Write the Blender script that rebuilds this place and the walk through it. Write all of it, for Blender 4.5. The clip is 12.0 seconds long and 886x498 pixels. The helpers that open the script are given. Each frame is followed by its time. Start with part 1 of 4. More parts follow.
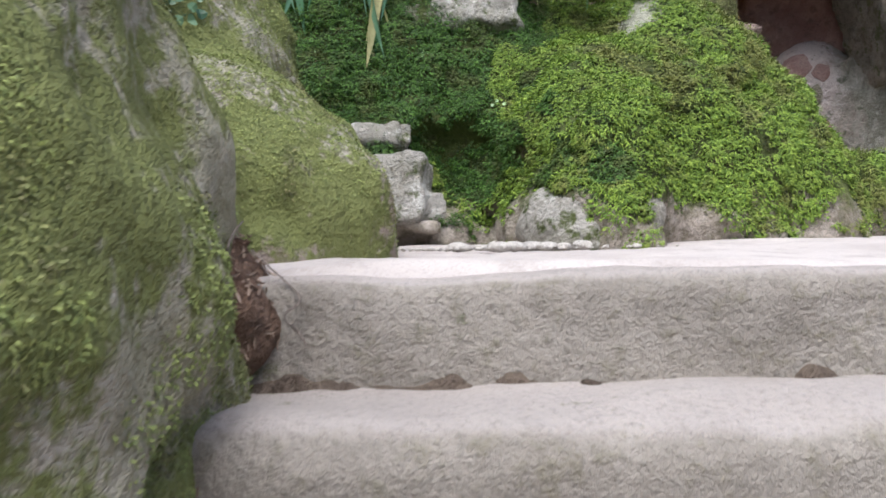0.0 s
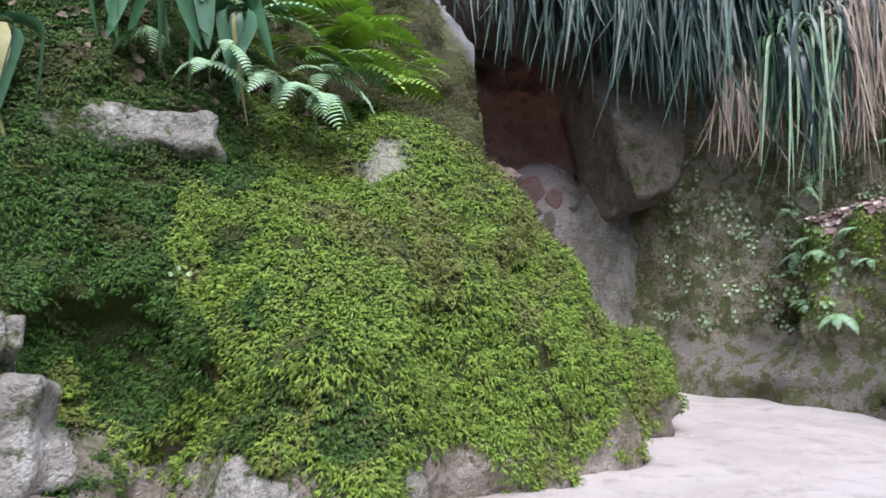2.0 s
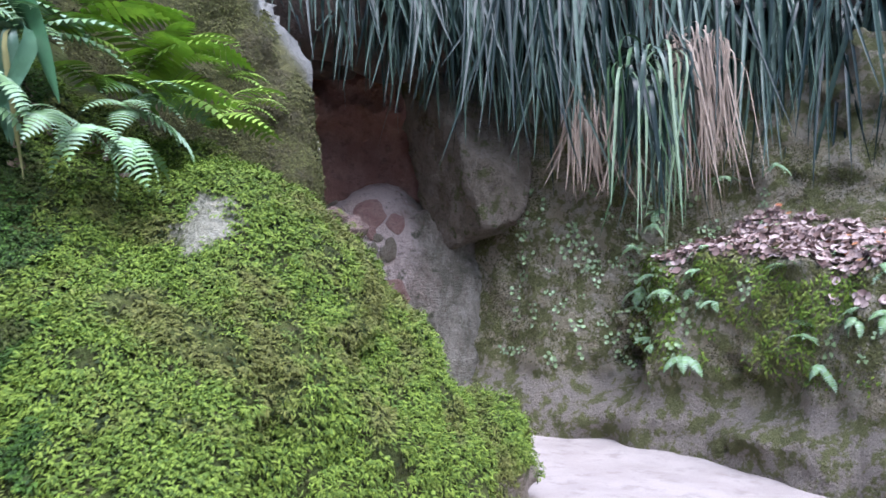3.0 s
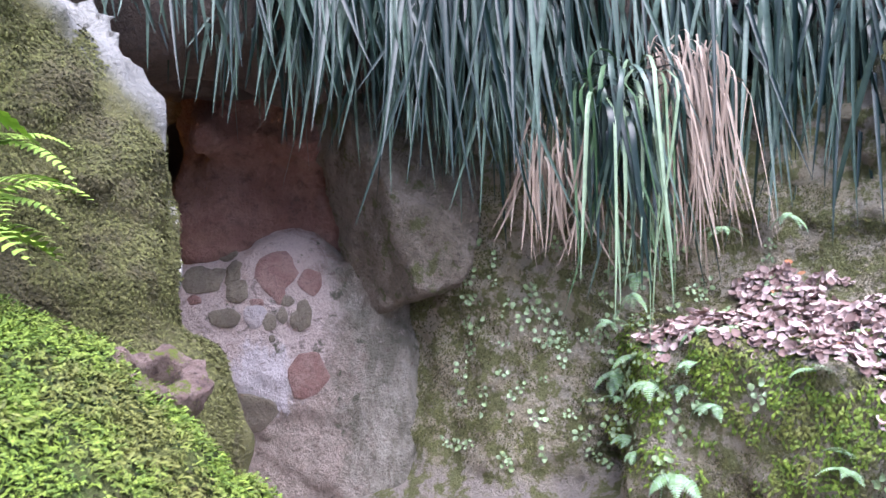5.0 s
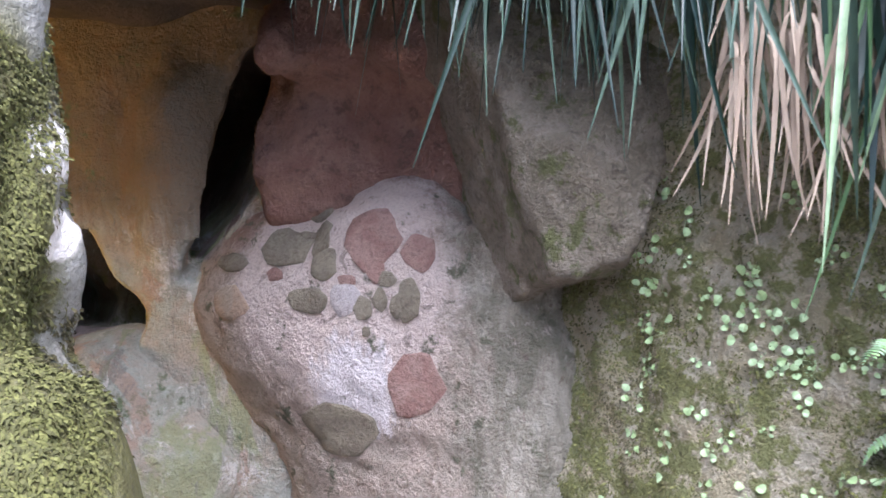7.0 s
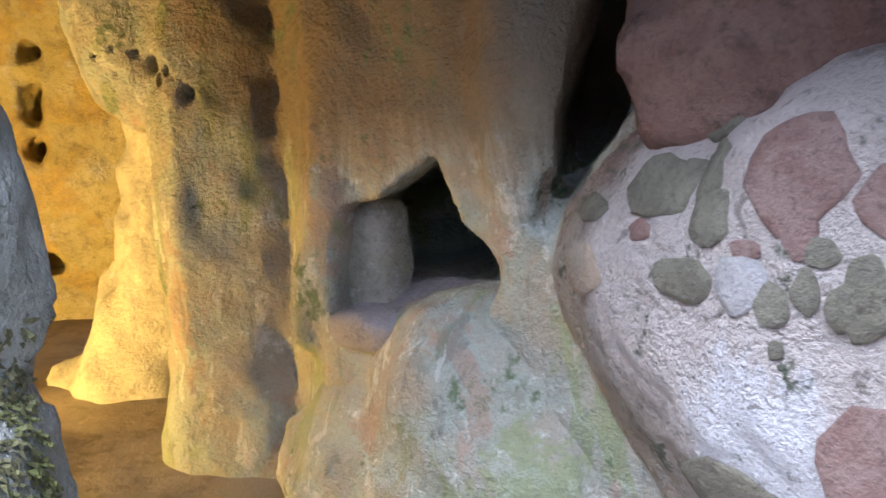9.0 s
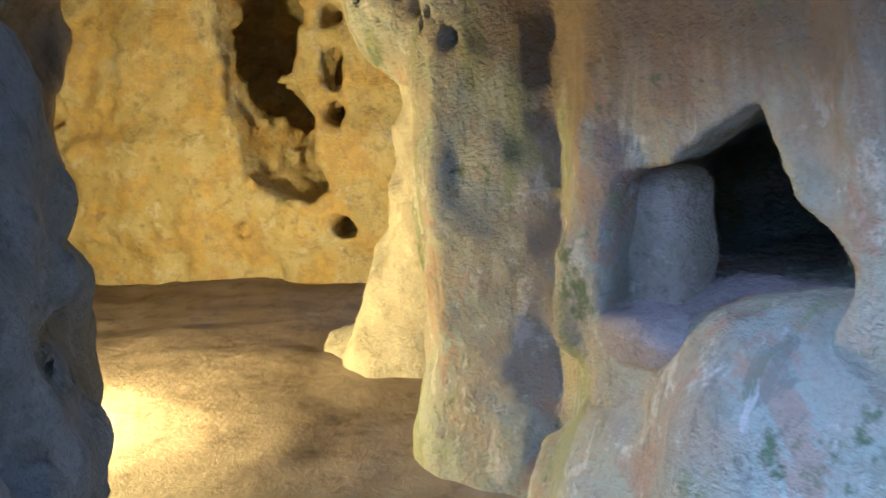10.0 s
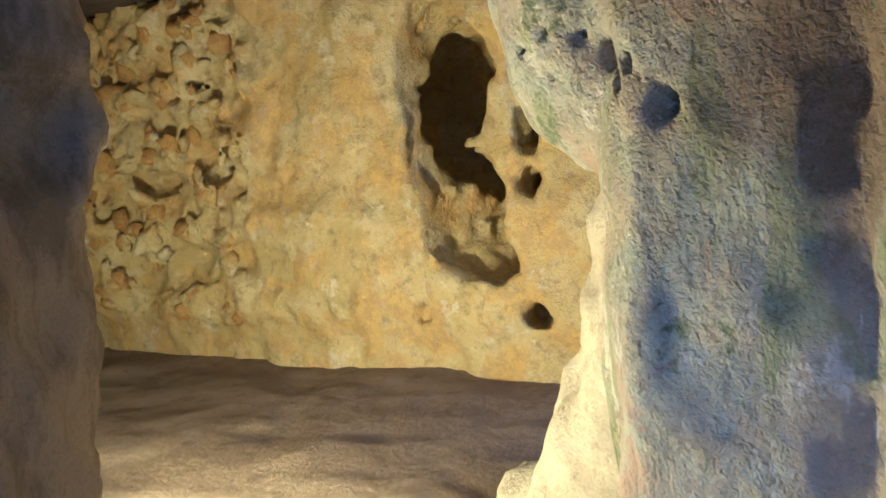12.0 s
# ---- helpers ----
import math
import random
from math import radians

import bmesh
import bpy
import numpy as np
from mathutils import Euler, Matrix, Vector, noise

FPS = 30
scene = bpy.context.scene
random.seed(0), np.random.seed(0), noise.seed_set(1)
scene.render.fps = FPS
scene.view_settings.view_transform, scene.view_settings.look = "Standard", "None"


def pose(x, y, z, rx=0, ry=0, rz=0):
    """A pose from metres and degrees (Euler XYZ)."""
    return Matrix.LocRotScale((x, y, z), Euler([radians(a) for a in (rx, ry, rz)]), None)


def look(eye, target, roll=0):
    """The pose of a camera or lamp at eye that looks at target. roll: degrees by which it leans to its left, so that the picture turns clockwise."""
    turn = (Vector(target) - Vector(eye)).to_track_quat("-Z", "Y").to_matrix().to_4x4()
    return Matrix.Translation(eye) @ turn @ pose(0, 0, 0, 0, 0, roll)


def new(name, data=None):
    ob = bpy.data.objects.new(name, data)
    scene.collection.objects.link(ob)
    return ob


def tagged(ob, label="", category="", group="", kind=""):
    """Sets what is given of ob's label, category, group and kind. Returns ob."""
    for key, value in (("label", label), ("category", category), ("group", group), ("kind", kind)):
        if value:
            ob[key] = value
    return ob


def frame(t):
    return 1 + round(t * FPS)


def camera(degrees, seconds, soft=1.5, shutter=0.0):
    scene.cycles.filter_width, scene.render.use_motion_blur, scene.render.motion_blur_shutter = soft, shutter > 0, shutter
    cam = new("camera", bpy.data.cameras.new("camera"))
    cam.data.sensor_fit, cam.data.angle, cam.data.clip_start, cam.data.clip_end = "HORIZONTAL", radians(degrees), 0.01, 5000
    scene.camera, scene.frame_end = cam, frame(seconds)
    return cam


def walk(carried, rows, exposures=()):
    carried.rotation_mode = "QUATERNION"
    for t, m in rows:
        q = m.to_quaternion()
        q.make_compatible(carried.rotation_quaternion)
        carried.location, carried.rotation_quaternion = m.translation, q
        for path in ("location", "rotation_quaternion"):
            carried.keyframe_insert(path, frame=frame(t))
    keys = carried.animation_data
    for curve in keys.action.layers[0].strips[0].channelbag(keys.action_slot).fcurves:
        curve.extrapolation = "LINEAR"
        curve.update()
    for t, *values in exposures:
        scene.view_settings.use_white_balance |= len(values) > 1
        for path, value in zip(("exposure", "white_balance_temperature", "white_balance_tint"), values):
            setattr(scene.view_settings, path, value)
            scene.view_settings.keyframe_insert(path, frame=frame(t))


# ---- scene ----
cam = camera(57.6, 12.0, soft=1.55, shutter=0.18)
METRES, EYE, TILT, LEAN, TURN = 7.2, 0.04, -0.8, 1.0, 0.0
ROWS = [
    (0.0, 0.0, 0.0, 0.0, 0.0, 0.0, -0.0),
    (0.5, 0.006, 0.0399, 0.0204, -3.0, 1.49, -0.37),
    (1.0, 0.0035, 0.0752, 0.0367, -6.39, 2.58, -0.68),
    (1.5, 0.0058, 0.1067, 0.0591, -16.84, 3.09, -1.28),
    (2.0, 0.0157, 0.137, 0.0772, -20.93, 3.52, -1.79),
    (2.5, 0.0191, 0.1654, 0.0959, -27.15, 3.34, -1.25),
    (3.0, 0.0298, 0.1859, 0.1158, -33.03, 2.87, -1.5),
    (3.5, 0.0508, 0.21, 0.1373, -34.46, 2.49, -1.53),
    (5.5, 0.1531, 0.3175, 0.1859, -35.85, 0.82, -0.54),
    (6.0, 0.1931, 0.3522, 0.1869, -30.66, 0.49, -0.75),
    (6.5, 0.234, 0.3793, 0.1882, -23.41, -0.82, -0.7),
    (8.5, 0.3404, 0.5333, 0.1927, 12.03, -7.9, 0.96),
    (9.0, 0.341, 0.5741, 0.1867, 22.76, -8.01, 1.26),
    (9.5, 0.3276, 0.6169, 0.1803, 33.5, -9.07, 0.7),
    (10.0, 0.3061, 0.6546, 0.1778, 44.41, -9.54, 1.82),
    (10.5, 0.2811, 0.6864, 0.1777, 51.57, -9.39, 2.98),
    (11.0, 0.2485, 0.7179, 0.1832, 53.48, -8.6, 3.43),
    (11.5, 0.2253, 0.7438, 0.1908, 55.94, -7.23, 3.16),
    (12.0, 0.2027, 0.7665, 0.1985, 59.86, -5.86, 2.77),
]
EXPOSURES = [(0.0, 1.2, 6000, 8), (1.0, 1.2, 6000, 8), (1.6, 1.05, 5950, 11), (3.0, 1.25, 5450, 18), (5.5, 2.0, 5700, 24), (7.0, 2.25, 5750, 17), (8.5, 2.4, 5650, 10), (9.5, 2.3, 4500, 6), (10.5, 2.25, 3850, 7), (12.0, 2.55, 3560, 12)]
walk(cam, [(t, pose(0, 0, EYE, TILT, LEAN, TURN) @ pose(METRES * x, METRES * y, METRES * z, 90 + pitch, roll, yaw)) for t, x, y, z, yaw, pitch, roll in ROWS], EXPOSURES)

# ---- light ----
world = bpy.data.worlds.new("sky")
scene.world = world
world.use_nodes = True
sky = world.node_tree.nodes.new("ShaderNodeTexSky")
sky.sky_type, sky.sun_disc = "NISHITA", False
sky.sun_elevation, sky.sun_rotation = radians(60), radians(160)
sky.air_density, sky.dust_density = 1.0, 3.0
back = world.node_tree.nodes["Background"]
back.inputs["Strength"].default_value = 0.12
world.node_tree.links.new(sky.outputs["Color"], back.inputs["Color"])


def lamp(name, kind, m, power, colour, size):
    data = bpy.data.lights.new(name, kind)
    data.energy, data.color = power, colour
    if kind == "SUN":
        data.angle = size
    else:
        data.shadow_soft_size = size
    ob = new(name, data)
    ob.matrix_world = m
    return ob


lamp("sun", "SUN", look((-1.3, -2.6, 11), (1.5, 4, 0)), 2.2, (1.0, 0.97, 0.93), radians(50))
# the warm floodlight on the floor of the cave chamber, behind the left jamb
lamp("cave_lamp", "POINT", pose(-1.5, 5.6, 0.21), 98, (1.0, 0.58, 0.12), 0.08)


# ---- numbers for rock ----
def hashed(ix, iy, iz, seed):
    h = (ix * 374761393 + iy * 668265263 + iz * 2147483647 + seed * 144665) & 0xFFFFFFFF
    h = ((h ^ (h >> 13)) * 1274126177) & 0xFFFFFFFF
    return ((h ^ (h >> 16)) & 0xFFFF) / 32767.5 - 1.0


def value_noise(p, seed):
    i = np.floor(p).astype(np.int64)
    f = p - i
    f = f * f * f * (f * (f * 6 - 15) + 10)
    out = 0
    for cx in (0, 1):
        for cy in (0, 1):
            for cz in (0, 1):
                w = (f[:, 0] if cx else 1 - f[:, 0]) * (f[:, 1] if cy else 1 - f[:, 1]) * (f[:, 2] if cz else 1 - f[:, 2])
                out = out + w * hashed(i[:, 0] + cx, i[:, 1] + cy, i[:, 2] + cz, seed)
    return out


def fbm(p, size, octaves=3, seed=1, ridged=False):
    out, amp, q = 0, 1.0, p / size
    for k in range(octaves):
        n = value_noise(q + 17.3 * k, seed + k)
        out = out + amp * (1 - 2 * np.abs(n) if ridged else n)
        amp, q = amp * 0.5, q * 2.03
    return out


def smooth(a, b, x):
    s = np.clip((x - a) / (b - a), 0, 1)
    return s * s * (3 - 2 * s)


def turned(p, c, rz, rx=0.0):
    q = p - np.array(c)
    a = radians(rz)
    x, y, z = q[:, 0] * math.cos(a) + q[:, 1] * math.sin(a), -q[:, 0] * math.sin(a) + q[:, 1] * math.cos(a), q[:, 2]
    b = radians(rx)
    return np.stack((x, y * math.cos(b) + z * math.sin(b), -y * math.sin(b) + z * math.cos(b)), 1)


def ell(p, c, r, rz=0.0, rx=0.0):
    q = turned(p, c, rz, rx) / np.array(r)
    n = np.sqrt((q * q).sum(1)) + 1e-9
    return (n - 1) * n / (np.sqrt(((q / np.array(r)) ** 2).sum(1)) + 1e-9)


def slab(p, c, half, rz=0.0, rx=0.0, rounding=0.05):
    q = np.abs(turned(p, c, rz, rx)) - (np.array(half) - rounding)
    return np.sqrt((np.maximum(q, 0) ** 2).sum(1)) + np.minimum(q.max(1), 0) - rounding


def tube(p, a, b, ra, rb):
    a, b = np.array(a, float), np.array(b, float)
    ab = b - a
    h = np.clip(((p - a) @ ab) / (ab @ ab), 0, 1)
    return np.sqrt(((p - a - h[:, None] * ab) ** 2).sum(1)) - (ra + (rb - ra) * h)


def plan(p, corners):
    """Signed distance in plan to a closed outline."""
    x, y = p[:, 0], p[:, 1]
    best, inside = np.full(len(p), 1e9), np.zeros(len(p), bool)
    for (ax, ay), (bx, by) in zip(corners, corners[1:] + corners[:1]):
        ex, ey = bx - ax, by - ay
        h = np.clip(((x - ax) * ex + (y - ay) * ey) / (ex * ex + ey * ey), 0, 1)
        best = np.minimum(best, (x - ax - h * ex) ** 2 + (y - ay - h * ey) ** 2)
        cross = (ay > y) != (by > y)
        inside ^= cross & (x < ax + (y - ay) * ex / (ey if ey else 1e-9))
    return np.where(inside, -1, 1) * np.sqrt(best)


def join(k, *ds):
    out = ds[0]
    for d in ds[1:]:
        h = np.clip(0.5 + 0.5 * (d - out) / k, 0, 1)
        out = d * (1 - h) + out * h - k * h * (1 - h)
    return out


def carve(k, d, *cuts):
    for c in cuts:
        d = -join(k, -d, c)
    return d


def surface(field, rough, lo, hi, step):
    """Vertices and quads of the zero surface of field, by surface nets. rough(p) is added near the surface."""
    lo, hi = np.array(lo, float), np.array(hi, float)
    n = np.ceil((hi - lo) / step).astype(int) + 1
    axes = [lo[k] + step * np.arange(n[k]) for k in range(3)]
    p = np.stack(np.meshgrid(*axes, indexing="ij"), -1).reshape(-1, 3)
    d = np.concatenate([field(c) for c in np.array_split(p, max(1, len(p) // 200000))])
    near = np.abs(d) < 0.22
    if rough and near.any():
        d[near] += rough(p[near])
    d = d.reshape(n)
    s = d < 0
    shift = lambda a, o: a[o[0]:n[0] - 1 + o[0], o[1]:n[1] - 1 + o[1], o[2]:n[2] - 1 + o[2]]
    total, count = np.zeros((*(n - 1), 3)), np.zeros(n - 1)
    for axis in range(3):
        for u in (0, 1):
            for v in (0, 1):
                o = [u, v]
                o.insert(axis, 0)
                e = list(o)
                e[axis] = 1
                a, b = shift(d, o), shift(d, e)
                cross = (a < 0) != (b < 0)
                t = np.where(cross, a / np.where(cross, a - b, 1), 0)
                for k in range(3):
                    total[..., k] += np.where(cross, t if k == axis else o[k], 0)
                count += cross
    live = count > 0
    index = np.full(n - 1, -1)
    index[live] = np.arange(live.sum())
    where = np.argwhere(live)
    verts = lo + step * (where + total[live] / count[live][:, None])
    quads = []
    for axis in range(3):
        u, v = (axis + 1) % 3, (axis + 2) % 3
        a = [slice(1, -1)] * 3
        a[axis] = slice(0, n[axis] - 1)
        b = list(a)
        b[axis] = slice(1, n[axis])
        first, second = s[tuple(a)], s[tuple(b)]
        for flip in (False, True):
            at = np.argwhere((first & ~second) if not flip else (~first & second))
            if not len(at):
                continue
            at = at + np.array([0 if k == axis else 1 for k in range(3)])
            ring = []
            for du, dv in ((-1, -1), (0, -1), (0, 0), (-1, 0)):
                c = at.copy()
                c[:, u] += du
                c[:, v] += dv
                ring.append(index[c[:, 0], c[:, 1], c[:, 2]])
            q = np.stack(ring, 1)
            quads.append(q[:, ::-1] if flip else q)
    return verts, np.concatenate(quads)


def mesh_of(name, verts, faces, material, soft=True):
    me = bpy.data.meshes.new(name)
    verts, faces = np.asarray(verts, float), np.asarray(faces)
    me.vertices.add(len(verts))
    me.vertices.foreach_set("co", verts.ravel())
    me.loops.add(faces.size)
    me.loops.foreach_set("vertex_index", faces.ravel())
    me.polygons.add(len(faces))
    me.polygons.foreach_set("loop_start", np.arange(0, faces.size, faces.shape[1]))
    me.polygons.foreach_set("use_smooth", np.full(len(faces), soft))
    me.update(calc_edges=True)
    me.validate()
    me.materials.append(material)
    return me


SHAPES = {}


def rock(name, field, rough, lo, hi, step, material, label, category, kind="", parent=None):
    verts, quads = surface(field, rough, lo, hi, step)
    ob = new(name, mesh_of(name, verts, quads, material))
    if parent:
        ob.parent = parent
    SHAPES[name] = (verts, quads)
    return tagged(ob, label, category, "", kind)


def sample(key, count, rng, keep):
    """Random places on a rock's surface, with their normals; keep(p, n) gives the chance of each."""
    verts, quads = SHAPES[key]
    a, b, c, d = (verts[quads[:, k]] for k in range(4))
    nor = np.cross(c - a, d - b)
    area = np.linalg.norm(nor, axis=1) + 1e-12
    pick = rng.choice(len(quads), count, p=area / area.sum())
    u, v = rng.random(count)[:, None], rng.random(count)[:, None]
    p = (a[pick] * (1 - u) + b[pick] * u) * (1 - v) + (d[pick] * (1 - u) + c[pick] * u) * v
    n = nor[pick] / area[pick][:, None]
    ok = rng.random(count) < keep(p, n)
    return p[ok], n[ok]


# ---- materials ----
class Nodes:
    def __init__(self, name):
        self.mat = bpy.data.materials.new(name)
        self.mat.use_nodes = True
        self.tree = self.mat.node_tree
        self.bsdf = self.tree.nodes["Principled BSDF"]
        self.where = self.tree.nodes.new("ShaderNodeNewGeometry")

    def put(self, socket, value):
        if isinstance(value, bpy.types.NodeSocket):
            self.tree.links.new(value, socket)
        elif isinstance(value, tuple) and len(value) == 3 and socket.type == "RGBA":
            socket.default_value = (*value, 1)
        else:
            socket.default_value = value

    def noise(self, size, detail=4, rough=0.6, stretch=None, distort=0.0):
        n = self.tree.nodes.new("ShaderNodeTexNoise")
        n.inputs["Scale"].default_value = 1 / size
        n.inputs["Detail"].default_value, n.inputs["Roughness"].default_value = detail, rough
        n.inputs["Distortion"].default_value = distort
        source = self.where.outputs["Position"]
        if stretch:
            m = self.tree.nodes.new("ShaderNodeMapping")
            m.inputs["Scale"].default_value = stretch
            self.put(m.inputs["Vector"], source)
            source = m.outputs["Vector"]
        self.put(n.inputs["Vector"], source)
        return n.outputs["Fac"]

    def cells(self, size, feature="F1", out="Distance"):
        n = self.tree.nodes.new("ShaderNodeTexVoronoi")
        n.feature = feature
        n.inputs["Scale"].default_value = 1 / size
        self.put(n.inputs["Vector"], self.where.outputs["Position"])
        return n.outputs[out]

    def math(self, op, a, b=0.0, c=0.0):
        n = self.tree.nodes.new("ShaderNodeMath")
        n.operation = op
        for k, v in enumerate((a, b, c)):
            self.put(n.inputs[k], v)
        return n.outputs[0]

    def band(self, value, low, high):
        n = self.tree.nodes.new("ShaderNodeMapRange")
        n.interpolation_type = "SMOOTHSTEP"
        for key, v in (("Value", value), ("From Min", low), ("From Max", high)):
            self.put(n.inputs[key], v)
        return n.outputs[0]

    def mix(self, fac, a, b):
        n = self.tree.nodes.new("ShaderNodeMix")
        n.data_type = "RGBA"
        self.put(n.inputs["Factor"], fac)
        self.put(n.inputs[6], a)
        self.put(n.inputs[7], b)
        return n.outputs[2]

    def axis(self, k, source="Position"):
        n = self.tree.nodes.new("ShaderNodeSeparateXYZ")
        self.put(n.inputs[0], self.where.outputs[source])
        return n.outputs[k]

    def away(self, c, r):
        """Distance from the place c in units of r."""
        m = self.tree.nodes.new("ShaderNodeVectorMath")
        m.operation = "DISTANCE"
        self.put(m.inputs[0], self.where.outputs["Position"])
        m.inputs[1].default_value = c
        return self.math("DIVIDE", m.outputs["Value"], r)

    def finish(self, colour, roughness=0.85, height=None, depth=0.01, gloss=0.3):
        self.put(self.bsdf.inputs["Base Color"], colour)
        self.put(self.bsdf.inputs["Roughness"], roughness)
        self.bsdf.inputs["Specular IOR Level"].default_value = gloss
        if height is not None:
            b = self.tree.nodes.new("ShaderNodeBump")
            b.inputs["Strength"].default_value, b.inputs["Distance"].default_value = 1.0, depth
            self.put(b.inputs["Height"], height)
            self.put(self.bsdf.inputs["Normal"], b.outputs["Normal"])
        return self.mat


def stone(name, base, second, stain, moss=None, moss_low=0.55, moss_up=0.0, pale=None, grain=0.012, depth=0.012, size=0.25, extra=None):
    m = Nodes(name)
    big, mid, fine = m.noise(size, 5, 0.65, None, 0.4), m.noise(size / 4, 5, 0.7), m.noise(grain, 3, 0.7)
    c = m.mix(m.band(big, 0.38, 0.62), base, second)
    c = m.mix(m.math("MULTIPLY", m.band(mid, 0.5, 0.68), 0.7), c, stain)
    if pale:
        c = m.mix(m.band(m.noise(size * 0.6, 6, 0.75), 0.56, 0.64), c, pale)
    if extra:
        c = extra(m, c)
    c = m.mix(m.math("MULTIPLY", m.band(fine, 0.45, 0.75), 0.35), c, tuple(v * 0.45 for v in base))
    if moss:
        up = m.math("MULTIPLY", m.axis(2, "Normal"), moss_up)
        f = m.band(m.math("ADD", m.math("ADD", m.math("MULTIPLY", m.noise(size * 0.9, 6, 0.7), 0.8), m.math("MULTIPLY", m.noise(0.03, 3), 0.2)), up), moss_low, moss_low + 0.08)
        green = m.mix(m.noise(0.05, 4), moss, tuple(v * 0.45 for v in moss))
        c = m.mix(f, c, green)
    h = m.math("ADD", m.math("MULTIPLY", mid, 1.2), m.math("ADD", m.math("MULTIPLY", fine, 0.5), m.math("MULTIPLY", m.noise(size / 10, 4, 0.7), 0.8)))
    return m.finish(c, 0.88, h, depth)


def leaf(name, base, second, roughness=0.45, patch=None, size=0.25, rare=0.1):
    m = Nodes(name)
    info = m.tree.nodes.new("ShaderNodeObjectInfo")
    r = m.math("FRACT", m.math("ADD", m.where.outputs["Random Per Island"], info.outputs["Random"]))
    c = m.mix(m.band(r, rare, 0.8 + rare), base, second)
    c = m.mix(m.math("MULTIPLY", m.band(m.noise(0.04, 3), 0.45, 0.7), 0.4), c, tuple(v * 0.5 for v in base))
    if patch:
        c = m.mix(m.math("MULTIPLY", m.band(m.noise(size, 5, 0.65), 0.5, 0.62), 0.75), c, m.mix(r, patch, tuple(v * 0.5 for v in patch)))
    return m.finish(c, roughness, None, 0, 0.4)


def mottle(m, c, patches):
    """Lays blotches over c: rows of a colour, their size, their upright stretch, how much is left bare, and their strength."""
    for k, (colour, size, tall, bare, strength) in enumerate(patches):
        n = m.noise(size, 6, 0.66, (1 + 0.13 * k, 1 - 0.07 * k, tall), 0.8)
        c = m.mix(m.math("MULTIPLY", m.band(n, bare, bare + 0.055), strength), c, colour)
    return c


SAND = stone("sand_path", (0.4, 0.352, 0.328), (0.47, 0.42, 0.395), (0.3, 0.262, 0.24), grain=0.006, depth=0.004, size=0.5)
# step faces that point up are painted paler, as if lit from above
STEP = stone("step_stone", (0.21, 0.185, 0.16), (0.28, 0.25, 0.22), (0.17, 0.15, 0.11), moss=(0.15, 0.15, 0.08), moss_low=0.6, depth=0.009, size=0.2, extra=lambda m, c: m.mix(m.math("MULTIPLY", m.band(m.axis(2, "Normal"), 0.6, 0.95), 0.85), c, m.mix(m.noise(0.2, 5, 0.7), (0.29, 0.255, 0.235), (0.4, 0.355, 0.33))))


def hump_marks(m, c):
    """Bare stone towards the foot and in a few worn places."""
    foot = m.band(m.math("ADD", m.axis(2), m.math("MULTIPLY", m.noise(0.16, 5, 0.7), -0.36)), -0.06, 0.02)
    bare = m.mix(m.band(m.noise(0.09, 6, 0.75), 0.35, 0.65), (0.36, 0.31, 0.27), (0.15, 0.13, 0.09))
    c = m.mix(foot, bare, c)
    for place, r in (((0.84, 3.42, 1.0), 0.15), ((0.62, 2.85, 0.36), 0.09)):
        w = m.band(m.math("ADD", m.away(place, r), m.math("MULTIPLY", m.noise(0.09, 5, 0.75), 1.6)), 1.75, 1.45)
        c = m.mix(m.math("MULTIPLY", w, 0.8), c, m.mix(m.noise(0.04, 4), (0.5, 0.48, 0.42), (0.25, 0.24, 0.17)))
    return c


# base colours are kept dark to paint shade into the gaps between fronds
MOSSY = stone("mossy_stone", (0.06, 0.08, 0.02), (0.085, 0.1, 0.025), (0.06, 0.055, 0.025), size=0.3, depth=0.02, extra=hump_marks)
BOULDER = stone("boulder_stone", (0.3, 0.28, 0.2), (0.38, 0.34, 0.29), (0.19, 0.17, 0.1), moss=(0.21, 0.23, 0.075), moss_low=0.45, moss_up=0.06, size=0.3, depth=0.025, extra=lambda m, c: m.mix(m.math("MULTIPLY", m.band(m.axis(1), 1.3, 1.5), m.band(m.math("ADD", m.axis(2), m.math("MULTIPLY", m.noise(0.15, 5, 0.7), -0.4)), 0.06, -0.06)), c, m.mix(m.noise(0.08, 5, 0.7), (0.36, 0.3, 0.27), (0.22, 0.17, 0.13))))
GREY = stone("grey_stone", (0.28, 0.26, 0.22), (0.38, 0.355, 0.32), (0.12, 0.11, 0.08), moss=(0.1, 0.12, 0.035), moss_low=0.5, pale=(0.5, 0.48, 0.44), depth=0.03)
